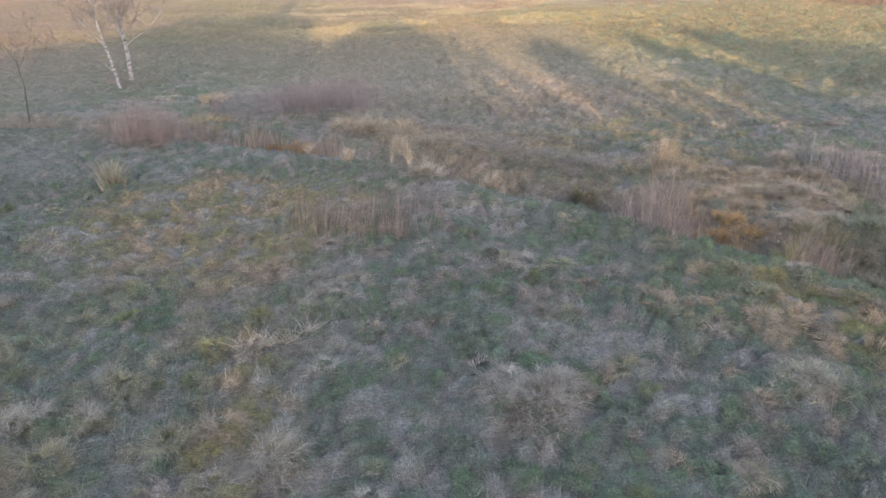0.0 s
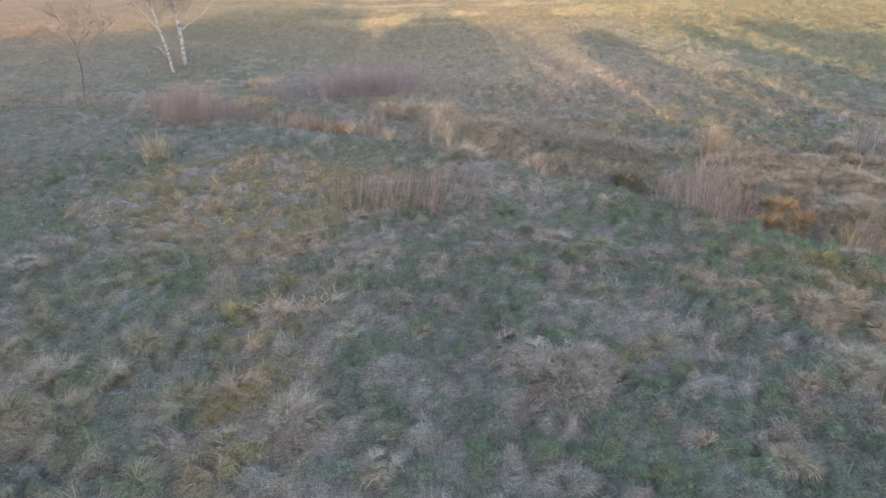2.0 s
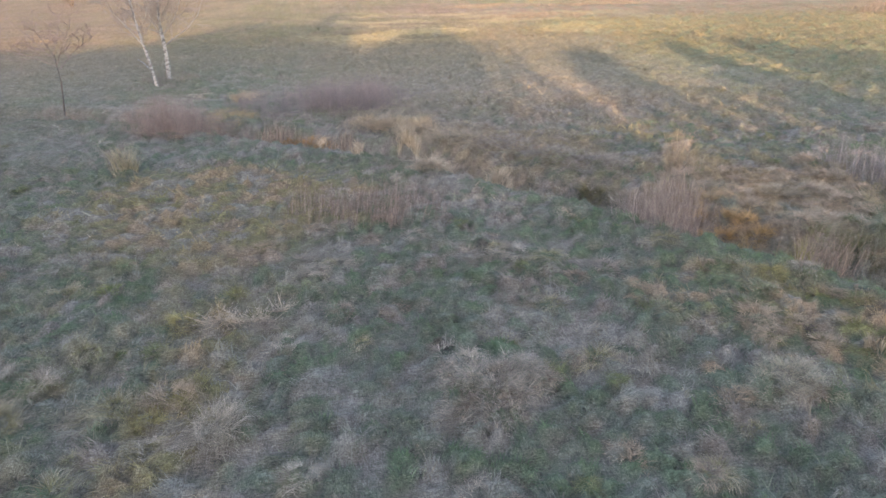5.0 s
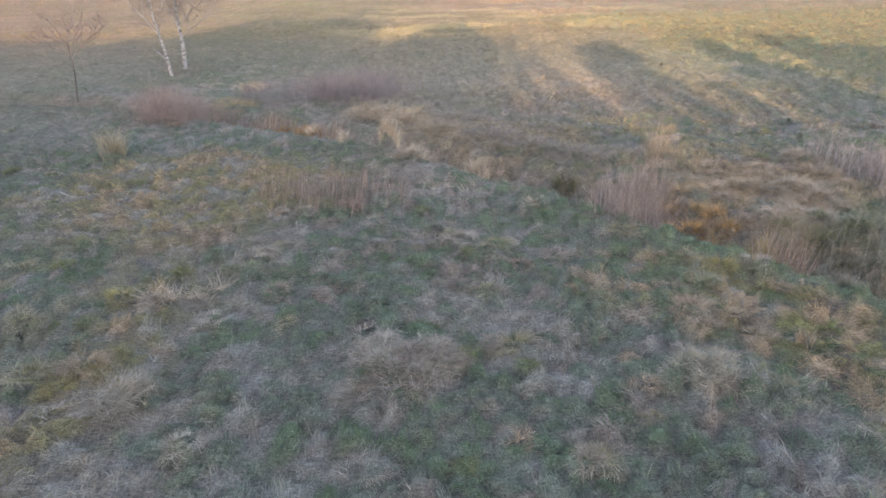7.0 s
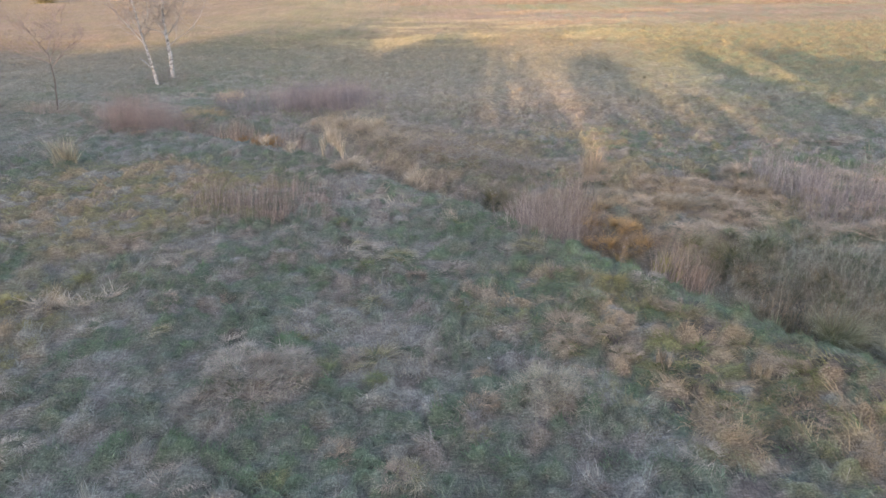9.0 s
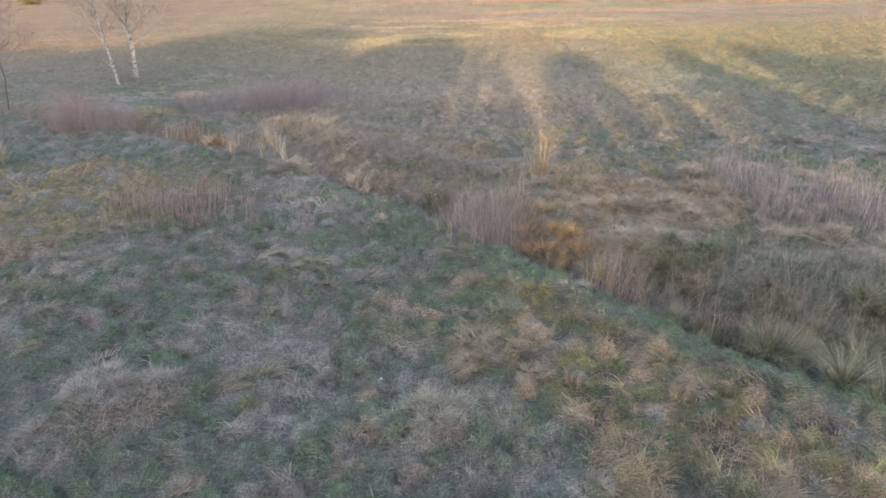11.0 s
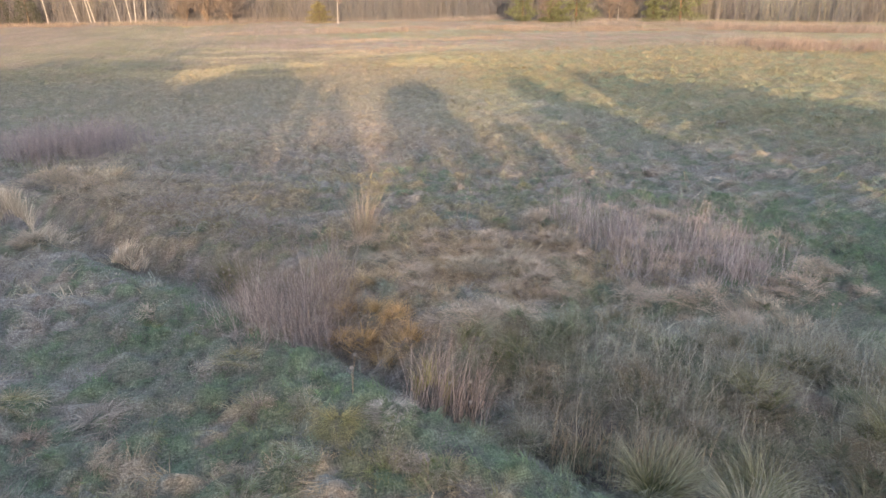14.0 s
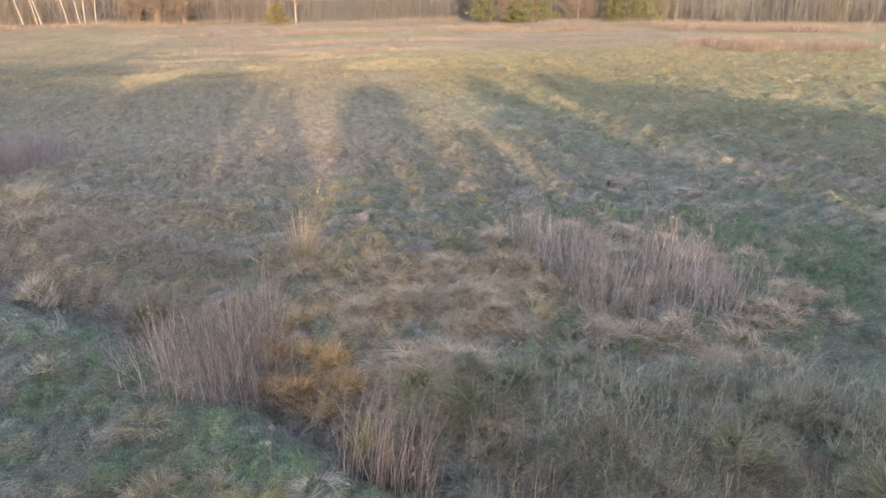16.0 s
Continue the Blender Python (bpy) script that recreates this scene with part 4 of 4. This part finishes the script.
part("branch", tube([(-0.12, -0.6, 1.0), (-0.5, -0.65, 1.5), (-0.8, -0.7, 1.75)], [0.04, 0.03, 0.015], 6, (0.5, 0.46, 0.4)), M_BIRCH, birch, "short broken white branch")

# bare shrubs beside it
def bare_shrub(x, y, height, seed, label, stems=1, name="bare_tree", fine=0.012):
    r = np.random.default_rng(seed)
    ob = empty(name, on_ground(x, y, 0.05), label, "tree")
    crowns = []
    for s in range(stems):
        a = r.uniform(0, 6.3)
        k = 0.0 if stems == 1 else 0.12
        path = limb_path(r, (k * math.cos(a), k * math.sin(a), 0), np.array((k * 2.2 * math.cos(a) - 0.06, k * 2.2 * math.sin(a), 1)), height * 0.8, 10, 0.06, 0.05)
        part("trunk", tube(path, np.linspace(0.017 * height, 0.012, 10), 7), M_BARK, ob)
        crowns.append(crown_arrays(r, path, 12, height * 0.62, 7, height * 0.2, 0.012 * height, (0.115, 0.098, 0.09), 0.1, 0.0, 0.6, fine, 5))
    part("crown", joined(crowns), M_TWIG, ob, "spreading bare brown branches")
    return ob


small = empty("bare_tree", on_ground(-13.1, 35.4, 0.05), "small bare tree with spreading reddish-brown branches", "tree")
r = np.random.default_rng(21)
RED = (0.25, 0.195, 0.17)
stem = trunk_path([(0, 0, 0), (0.12, 0, 0.9), (0.22, 0, 1.7), (0.18, 0, 2.5), (0.2, 0, 3.0)])
part("trunk", tube(stem, np.linspace(0.045, 0.018, len(stem)), 7, (0.115, 0.095, 0.085)), M_TWIG, small)
for path in ([(0.2, 0, 2.6), (-0.3, 0.1, 3.3), (-0.8, 0.1, 3.9), (-1.4, 0.1, 4.6)], [(0.2, 0, 2.5), (0.55, -0.1, 3.2), (1.0, -0.1, 4.0), (1.2, -0.1, 4.8)],
             [(0.2, 0, 2.2), (0.8, 0.2, 2.9), (1.5, 0.2, 3.4), (1.9, 0.2, 3.7)], [(0.15, 0, 3.0), (0.3, 0.6, 3.8), (0.4, 1.0, 4.6)],
             [(0.2, 0, 2.4), (-0.5, -0.4, 2.9), (-1.2, -0.6, 3.2), (-1.8, -0.6, 3.7)], [(0.2, 0, 2.8), (0.2, -0.6, 3.4), (0.1, -1.1, 4.1)]):
    p = np.array(path)
    p = p[:1] + (p - p[:1]) * np.array((1.25, 1.2, 1.15))
    limb = part("limb", tube(p, np.linspace(0.022, 0.009, len(p)), 6, RED), M_TWIG, small)
    part("twig_spray", crown_arrays(r, p, 9, 1.5, 5, 0.55, 0.015, RED, 0.1, 0.0, 0.4, 0.008, 6), M_TWIG, limb, "fine bare reddish twigs")


# conifers, far off
def conifer(x, y, height, width, seed, label, colour, low=0.1, group="", pine=True, clumps=700):
    r = np.random.default_rng(seed)
    ob = empty("pine_tree" if pine else "spruce_tree", on_ground(x, y, 0.1), label, "tree", group, r.uniform(0, 360))
    path = trunk_path([(0, 0, 0), (r.normal(0, 0.1), r.normal(0, 0.1), height * 0.5), (0, 0, height)])
    part("trunk", tube(path, np.linspace(height * 0.018 + 0.03, 0.03, len(path)), 7, (0.2, 0.12, 0.08)), M_PINEBARK if pine else M_BARK, ob)
    u = low + (1 - low) * r.uniform(0, 1, clumps) ** 1.15
    prof = (np.sqrt(np.clip(1 - u, 0, 1)) * (0.75 + 0.35 * np.sin(u * 23 + seed)) if pine else (1.02 - u)) * width / 2
    a = r.uniform(0, 2 * math.pi, clumps)
    a = np.where(r.uniform(0, 1, clumps) < 0.7, np.round(a * 9 / (2 * math.pi) + u * 9) * 2 * math.pi / 9 + r.normal(0, 0.18, clumps), a)
    q = prof * np.sqrt(r.uniform(0.15, 1, clumps))
    cen = np.c_[q * np.cos(a), q * np.sin(a), u * height - (0.0 if pine else 0.22) * q]
    needles = 12
    root = np.repeat(cen, needles, 0)
    n = len(root)
    out = np.repeat(np.c_[np.cos(a), np.sin(a), np.full(clumps, 0.35 if pine else -0.1)], needles, 0) + r.normal(0, 0.75, (n, 3))
    out /= np.linalg.norm(out, axis=1)[:, None]
    ln = 0.45 * r.uniform(0.5, 1.2, n) * (width / 5) ** 0.5
    side = np.cross(out, r.normal(0, 1, (n, 3)))
    side *= (0.045 / (np.linalg.norm(side, axis=1) + 1e-9))[:, None]
    co = np.stack((root - side, root + side, root + out * ln[:, None]), 1).reshape(-1, 3)
    tint = np.repeat(np.array(colour) * np.repeat(r.uniform(0.6, 1.35, clumps), needles)[:, None], 3, 0)
    part("crown", (co, np.arange(3 * n), np.full(n, 3), tint), M_NEEDLE, ob)
    limbs = []
    for k in range(14):
        uu = low + (0.95 - low) * k / 14
        aa = k * 2.4
        w = (1.0 - uu) * width * 0.42
        limbs.append(tube([(0, 0, uu * height), (w * 0.5 * math.cos(aa), w * 0.5 * math.sin(aa), uu * height + 0.1), (w * math.cos(aa), w * math.sin(aa), uu * height + (0.3 if pine else -0.3))],
                          [0.05, 0.035, 0.012], 4, (0.2, 0.13, 0.09)))
    part("limbs", joined(limbs), M_BARK, ob)
    return ob


PINE, SPRUCE = (0.098, 0.112, 0.062), (0.055, 0.060, 0.048)
for k, (x, y, h, w) in enumerate(((69.5, 147, 11, 8), (79.5, 141, 12, 11), (75, 143, 6, 6), (101.5, 135, 13, 11.5), (96, 137, 7, 6))):
    conifer(x, y, h, w, 60 + k, "sunlit yellow-green pine at the edge of the wood", PINE, 0.03, "pines at the wood's edge", clumps=1150)
for k, (x, y, h, w) in enumerate(((-37, 184, 11, 7), (-44, 188, 13, 6))):
    conifer(x, y, h, w, 70 + k, "dark spruce at the edge of the wood", SPRUCE, 0.0, "spruces at the wood's edge", False, 900)

for k, (x, y, h) in enumerate(((2, 180, 9), (7.5, 178, 10), (-3, 183, 8))):
    bare_shrub(x, y, h, 90 + k, "broad bare grey-brown tree at the edge of the wood", 6, "bare_tree", 0.05)
conifer(27, 166, 4.5, 7, 77, "olive-brown rounded bush at the edge of the wood", (0.12, 0.11, 0.06), 0.0, "", True, 700)
conifer(-66, 150, 4.5, 6, 78, "olive-brown rounded bush at the edge of the field", (0.12, 0.11, 0.06), 0.0, "", True, 600)
bare_shrub(-40, 124, 4.0, 95, "broad bare brown bush in the sunlit field", 3, "bare_bush", 0.035)
for k, (x, y, h) in enumerate(((74, 143, 6), (86, 138, 7), (92, 141, 6))):
    bare_shrub(x, y, h, 96 + k, "dense bare grey bush between the pines", 3, "bare_bush", 0.045)
# lone and grouped birches of the far wood's edge
def far_birch(x, y, height, lean, seed):
    r = np.random.default_rng(seed)
    ob = empty("birch_tree", on_ground(x, y, 0.1), "slender bare birch at the edge of the wood", "tree", "birches at the wood's edge")
    path = trunk_path([(0, 0, 0), (lean * 0.3, 0, height * 0.35), (lean * 0.75, 0.1, height * 0.7), (lean, 0.2, height)])
    part("trunk", tube(path, np.linspace(0.105, 0.025, len(path)), 6, (0.6, 0.55, 0.5)), M_BIRCH, ob)
    part("crown", crown_arrays(r, path, 14, height * 0.26, 5, 1.3, 0.1, (0.27, 0.19, 0.14), 0.35, 0.2, 0.8, 0.03, 5), M_TWIG, ob)


for k, (x, y, h, lean) in enumerate(((30.2, 158, 10, 0.2), (-26, 180, 13, -2.4), (-23.5, 181, 13, -1.6), (-22.5, 180, 12, -2.2), (-17.5, 182, 13, -2.0),
                                     (-15, 181, 14, -1.2), (-13.8, 180, 12, 0.8), (-11.8, 182, 13, 1.4), (-33, 184, 13, -1), (95, 150, 12, 0.5))):
    far_birch(x, y, h, lean, 80 + k)


# the bare wood behind
def far_wood():
    r = np.random.default_rng(5)
    sets = []
    spots = []
    for k in range(800):
        u = r.uniform(0, 1)
        if u < 0.68:
            a = r.uniform(-80, 135)
            spots.append((a, 190 - 0.28 * max(a, 0) + 26 * r.uniform(0, 1) ** 1.3))
        else:
            v = r.uniform(0, 1)
            spots.append((110 + 95 * v + r.normal(0, 6), 160 - 130 * v + r.normal(0, 9)))
    xs, ys = np.array([s[0] for s in spots]), np.array([s[1] for s in spots])
    zs = ground_z(xs, ys)
    for x, y, z in zip(xs, ys, zs):
        h = r.uniform(8, 15)
        base = np.array((x, y, z - 0.1))
        # brown bark turned bluish grey: the haze of distance is in the colour
        tone = np.array((0.088, 0.090, 0.098)) * r.uniform(0.8, 1.2)
        path = limb_path(r, base, (r.normal(0, 0.06), r.normal(0, 0.06), 1), h, 5, 0.04, 0.03)
        sets.append(tube(path, np.linspace(r.uniform(0.08, 0.17), 0.03, 5), 4, tone))
        n = 36
        u = r.uniform(0.08, 1.0, n)
        seg = np.minimum((u * 4).astype(int), 3)
        root = path[seg] + (path[seg + 1] - path[seg]) * (u * 4 - seg)[:, None]
        a = r.uniform(0, 6.3, n)
        way = np.c_[np.cos(a), np.sin(a)]
        ln = h * 0.26 * (1.15 - 0.7 * u) * r.uniform(0.5, 1.3, n)
        sets.append(blade_arrays(root, way, ln, np.full(n, 0.06), r.uniform(0.2, 0.75, n), np.tile(tone * 1.15, (n, 1))))
    return joined(sets)


thing("far_wood", far_wood(), M_TWIG, (0, 0, 0), "bare brown deciduous wood along the horizon", "wood", kind="stuff")
ux, uy = scatter(-105, 125, 184, 214, 6.5)
uy = uy - 0.28 * np.maximum(ux, 0)
vx = rng.uniform(-0.15, 1.15, 15000)
ux, uy = np.r_[ux, 106 + 80 * vx + rng.normal(0, 5, 15000)], np.r_[uy, 158 - 108 * vx + rng.normal(0, 7, 15000)]
clump = fbm(ux, uy, 7.0, 41)
keep = rng.uniform(0, 1, len(ux)) < 0.55 + 0.6 * step(0.35, 0.6, clump)
ux, uy, clump = ux[keep], uy[keep], clump[keep]
n = len(ux)
a = rng.uniform(0, 6.3, n)
hue = fbm(ux, uy, 9.0, 42)
# brushwood bark, greyed towards blue to paint in the distant haze
bark = mixc(np.broadcast_to(np.array((0.084, 0.090, 0.102)), (n, 3)), np.array((0.102, 0.098, 0.102)), step(0.4, 0.6, hue))
bark = mixc(bark, np.array((0.105, 0.10, 0.07)), step(0.6, 0.72, fbm(ux, uy, 6.0, 43)) * 0.7)
brush = blade_arrays(np.c_[ux, uy, ground_z(ux, uy) - 0.1], np.c_[np.cos(a), np.sin(a)], (11.0 + 8.0 * step(0.3, 0.7, clump)) * rng.uniform(0.15, 1.2, n),
                     rng.uniform(0.03, 0.075, n), rng.uniform(0.03, 0.5, n), bark * rng.uniform(0.85, 1.15, n)[:, None])
thing("brushwood", brush, M_TWIG, (0, 0, 0), "bare reddish-brown brushwood under the far trees", "brushwood", kind="stuff")


# the wood at the walker's back, whose long shade lies over the near meadow
def shade_tree_arrays(seed, clumps, top_heavy, leaf):
    """Crown of twig clumps, 1 m high and 1 m wide, to be scaled."""
    r = np.random.default_rng(seed)
    u = r.uniform(0, 1, clumps)
    prof = np.where(u < top_heavy, 0.12, np.sqrt(np.clip(np.sin(np.pi * np.clip((u - top_heavy) / (1 - top_heavy), 0, 1) ** 1.0 * 0.93 + 0.04), 0, 1))) * 0.5
    a = r.uniform(0, 6.3, clumps)
    q = prof * np.sqrt(r.uniform(0, 1, clumps)) * (0.8 + 0.3 * np.sin(a * 3 + u * 12 + seed))
    cen = np.c_[q * np.cos(a), q * np.sin(a), u]
    m = 9
    root = np.repeat(cen, m, 0)
    n = len(root)
    out = r.normal(0, 1, (n, 3)) * np.array((1, 1, 0.5))
    out /= np.linalg.norm(out, axis=1)[:, None]
    side = np.cross(out, r.normal(0, 1, (n, 3)))
    side *= (leaf / (np.linalg.norm(side, axis=1) + 1e-9))[:, None]
    end = root + out * np.array((0.15, 0.15, 0.06))
    co = np.stack((root - side, root + side, end), 1).reshape(-1, 3)
    return co, np.arange(3 * n), np.full(n, 3), np.tile((0.08, 0.085, 0.04), (3 * n, 1))


SHADE_Y = -40.0
def shade_proto(seed, top_heavy, label, clumps=520, leaf=0.026):
    ob = empty("tall_tree", (-130 - 4 * seed, SHADE_Y - 6, 0), label, "tree", "wood behind the meadow")
    part("trunk", tube([(0, 0, -0.02), (0.004, 0, 0.5), (0, 0, 0.97)], [0.03, 0.02, 0.005], 8), M_BARK, ob)
    part("crown", shade_tree_arrays(seed, clumps, top_heavy, leaf), M_NEEDLE, ob)
    ob.matrix_basis = pose(-75 - 3 * seed, SHADE_Y - 4, 0) @ Matrix.Diagonal((6, 6, 15, 1))
    ob.scale = (1, 1, 1)
    return ob


dense, high = shade_proto(1, 0.02, "tall dense dark tree in a row", 380, 0.050), shade_proto(2, 0.77, "tall tree with a high crown in a row")
# unseen filler tree that closes the row's lower gaps against the sun
screen_tree = shade_proto(4, 0.02, "unseen lower tree added behind a row to block the sun", 260, 0.045)
thin = shade_proto(5, 0.02, "tall half-bare tree in a row", 170)
sparse = shade_proto(3, 0.02, "tall thin half-bare tree in a row", 90)
# the tops of the wood: x along the row and height
TOPS = [(-110, 17), (-52, 17), (-44, 16.6), (-40, 16.3), (-36, 17), (-33, 18), (-31, 19), (-29.6, 21.6), (-28, 18.6), (-24.4, 19.4), (-22.2, 20.6), (-20, 19.4), (-18.6, 19.4), (-17.2, 17.4),
        (-15, 15.7), (-12.2, 16.4), (-10.4, 17.2), (-9, 18.6), (-7, 18.1), (-5.4, 15.8), (-4.2, 15.2), (-2.3, 16.0), (-0.9, 14.4), (21, 15.2), (22.2, 14.1), (24.6, 13.3), (27.6, 12.9),
        (29, 11.4), (31, 10.7), (60, 11.5)]


def top(x):
    return float(np.interp(x, [t[0] for t in TOPS], [t[1] for t in TOPS]))


def stand_of(proto, x, y, width, height, turn):
    return copy_thing(proto, pose(x, y, 0, 0, 0, turn) @ Matrix.Diagonal((width, width, height, 1)))


k, x = 0, -108.0
while x < 62:
    spacing = 1.75 if -42 < x < 30 else 2.6 if -80 < x <= -42 else 5.5
    if -5.6 < x < -0.7:
        stand_of(sparse, x, SHADE_Y, 2.4, top(x), k * 67)
        stand_of(dense, x, SHADE_Y - 3.5, 2.6, 11.4, k * 31)
    elif not -0.7 <= x < 17.6:
        stand_of(dense, x, SHADE_Y + 1.2 * math.sin(k * 2.1), spacing * 1.5, top(x) * (0.985 + 0.015 * math.sin(k * 5.3)), k * 67)
        stand_of(dense, x + 0.5 * spacing if x < -2 else x, SHADE_Y - 3.5, spacing * 1.7, (top(x) - 0.9) * 0.99, k * 31)
    x, k = x + spacing, k + 1
stand_of(dense, -22.1, SHADE_Y + 0.5, 1.5, 24.3, 20)
# a gap with a lone high crown, thin trees and a narrow second gap
for k, (x, h, w) in enumerate(((2.9, 14.5, 2.4), (4.4, 14.8, 2.9))):
    stand_of(high, x, SHADE_Y - 2, w * 1.2, h, k * 80)
for k, (x, h, w) in enumerate(((12.2, 14.2, 2.6), (13.4, 15.1, 2.4), (17.4, 13.0, 2.2), (18.6, 13.4, 2.4), (19.6, 14.4, 2.6))):
    stand_of(dense, x, SHADE_Y - 1, w, h, k * 53)
for k, (x, h, w) in enumerate(((3.0, 12.0, 2.4), (5.2, 12.2, 2.6), (7.6, 11.8, 2.6), (9.8, 12.0, 2.6), (11.2, 12.6, 2.6))):
    stand_of(thin, x, SHADE_Y - 1, w, h, k * 50)
for k, (x, h, w) in enumerate(((0.3, 11.8, 1.8), (1.6, 11.6, 1.8), (15.3, 12.0, 2.0))):
    stand_of(sparse, x, SHADE_Y - 1, w, h, k * 80)
# added lower rows, out of view, that keep sun off the near bank
k, x = 0, -90.0
while x < 62:
    low = 10.4 if -0.9 < x < 2.7 else 9.1 if 13.8 < x < 17.0 else 10.6 if -16 < x < 12 else 9.6
    wide = 1.5 if -2 < x < 18 else 3.4
    stand_of(screen_tree, x, SHADE_Y - 6 + 1.5 * math.sin(k * 1.7), wide * 1.5, low + 0.35 * math.sin(k * 2.9), k * 41)
    if -3 < x < 18:
        stand_of(dense, x + 0.3, SHADE_Y - 11, 2.6, low - 0.3, k * 19)
        stand_of(screen_tree, x + 0.7, SHADE_Y - 9, 2.4, low + 0.2, k * 77)
    x, k = x + wide, k + 1


# ---------------------------------------------------------------- small things
def seed_heads(x, y, height, n, seed, label):
    """Dead umbels: thin stems with pale fluffy heads."""
    r = np.random.default_rng(seed)
    ob = empty("dead_flower", on_ground(x, y, 0.03), label, "dead plant", "dead flower stems")
    for _ in range(n):
        a, b = r.uniform(0, 6.3), r.uniform(0.05, 0.3)
        h = height * r.uniform(0.7, 1.1)
        tip = np.array((math.cos(a) * b * h, math.sin(a) * b * h, h))
        stalk = part("stem", tube([(0, 0, 0), tip * np.array((0.4, 0.4, 0.55)), tip], [0.005, 0.004, 0.003], 4, (0.3, 0.22, 0.15)), M_STEM, ob)
        m = 40
        o = r.normal(0, 1, (m, 3))
        o /= np.linalg.norm(o, axis=1)[:, None]
        s = np.cross(o, r.normal(0, 1, (m, 3))) * 0.006
        co = np.stack((tip - s, tip + s, tip + o * 0.028 * r.uniform(0.5, 1.2, (m, 1)) + s, tip + o * 0.03 - s), 1).reshape(-1, 3)
        part("seed_head", (co, np.arange(4 * m), np.full(m, 4), np.tile((0.35, 0.30, 0.25), (4 * m, 1))), M_STEM, stalk, "pale fluffy seed head")
    return ob


for k, (x, y, h, n) in enumerate(((11.3, 10.9, 0.75, 3), (10.9, 11.1, 0.8, 3), (7.7, 17.3, 0.7, 4), (8.2, 13.8, 0.3, 3), (10.2, 9.4, 0.4, 4), (9.55, 11.1, 0.65, 2),
                                  (13.9, 19.0, 0.8, 2), (19.5, 16.5, 0.7, 3), (18.2, 11.2, 0.5, 2), (25.5, 36.0, 0.9, 3), (7.0, 18.6, 0.5, 3))):
    seed_heads(x, y, h, n, 200 + k, "dead flower stems with pale seed heads")


def dead_sticks(x, y, spread, n, seed, label, tone, length=0.6, name="dead_plant"):
    r = np.random.default_rng(seed)
    sets = []
    for _ in range(n):
        a, e = r.uniform(0, 6.3), r.uniform(0.05, 0.9)
        st = np.array((r.normal(0, spread), r.normal(0, spread * 0.35), 0.02))
        p = limb_path(r, st, (math.cos(a), math.sin(a), e), length * r.uniform(0.4, 1.1), 4, 0.2)
        p[:, 2] = np.maximum(p[:, 2], 0.01)
        sets.append(tube(p, np.linspace(0.007, 0.003, 4), 4, np.array(tone) * r.uniform(0.7, 1.2)))
    return thing(name, joined(sets), M_STEM, on_ground(x, y), label, "dead plant")


dead_sticks(-1.8, 11.2, 0.24, 130, 1, "collapsed bleached dead weed stalks on the grass", (0.50, 0.43, 0.34), 0.42)
dead_sticks(-2.35, 11.05, 0.2, 120, 2, "tangle of bleached dead stalks on the grass", (0.52, 0.43, 0.33), 0.42)
dead_sticks(-1.3, 11.4, 0.07, 34, 3, "upright bleached dead weed stalks", (0.46, 0.39, 0.31), 0.5)

twig = empty("dead_branch", on_ground(12.4, 9.75, 0.05), "pale forked dead branch standing in the scrub", "branch")
part("stem", tube([(0, 0, 0), (0.02, 0, 0.6), (0.0, 0.02, 1.15), (0.05, 0, 1.5)], [0.007, 0.006, 0.005, 0.003], 6, (0.34, 0.29, 0.21)), M_STEM, twig)
part("fork", tube([(0.01, 0, 0.75), (-0.2, 0.03, 0.95), (-0.33, 0.0, 1.2)], [0.005, 0.004, 0.003], 5, (0.34, 0.29, 0.21)), M_STEM, twig)
part("fork", tube([(0.02, 0, 1.05), (0.16, -0.02, 1.25), (0.2, 0.02, 1.5)], [0.005, 0.004, 0.003], 5, (0.34, 0.29, 0.21)), M_STEM, twig)

def stone(x, y, size, seed):
    r = np.random.default_rng(seed)
    bm = bmesh.new()
    bmesh.ops.create_icosphere(bm, subdivisions=2, radius=size)
    for v in bm.verts:
        v.co *= 1 + 0.25 * noise.noise(v.co * (2.2 / size) + Vector((seed, 0, 0)))
        v.co.z *= 0.6
    me = bpy.data.meshes.new("stone")
    bm.to_mesh(me)
    bm.free()
    me.materials.append(M_STONE)
    ob = new("stone", me)
    ob.location = on_ground(x, y, -size * 0.15)
    return tagged(ob, "small pale weathered stone lying in the grass", "stone", "stones in the grass")


for k, (x, y, s) in enumerate(((-0.9, 20.6, 0.10), (6.3, 8.2, 0.03))):
    stone(x, y, s, k)
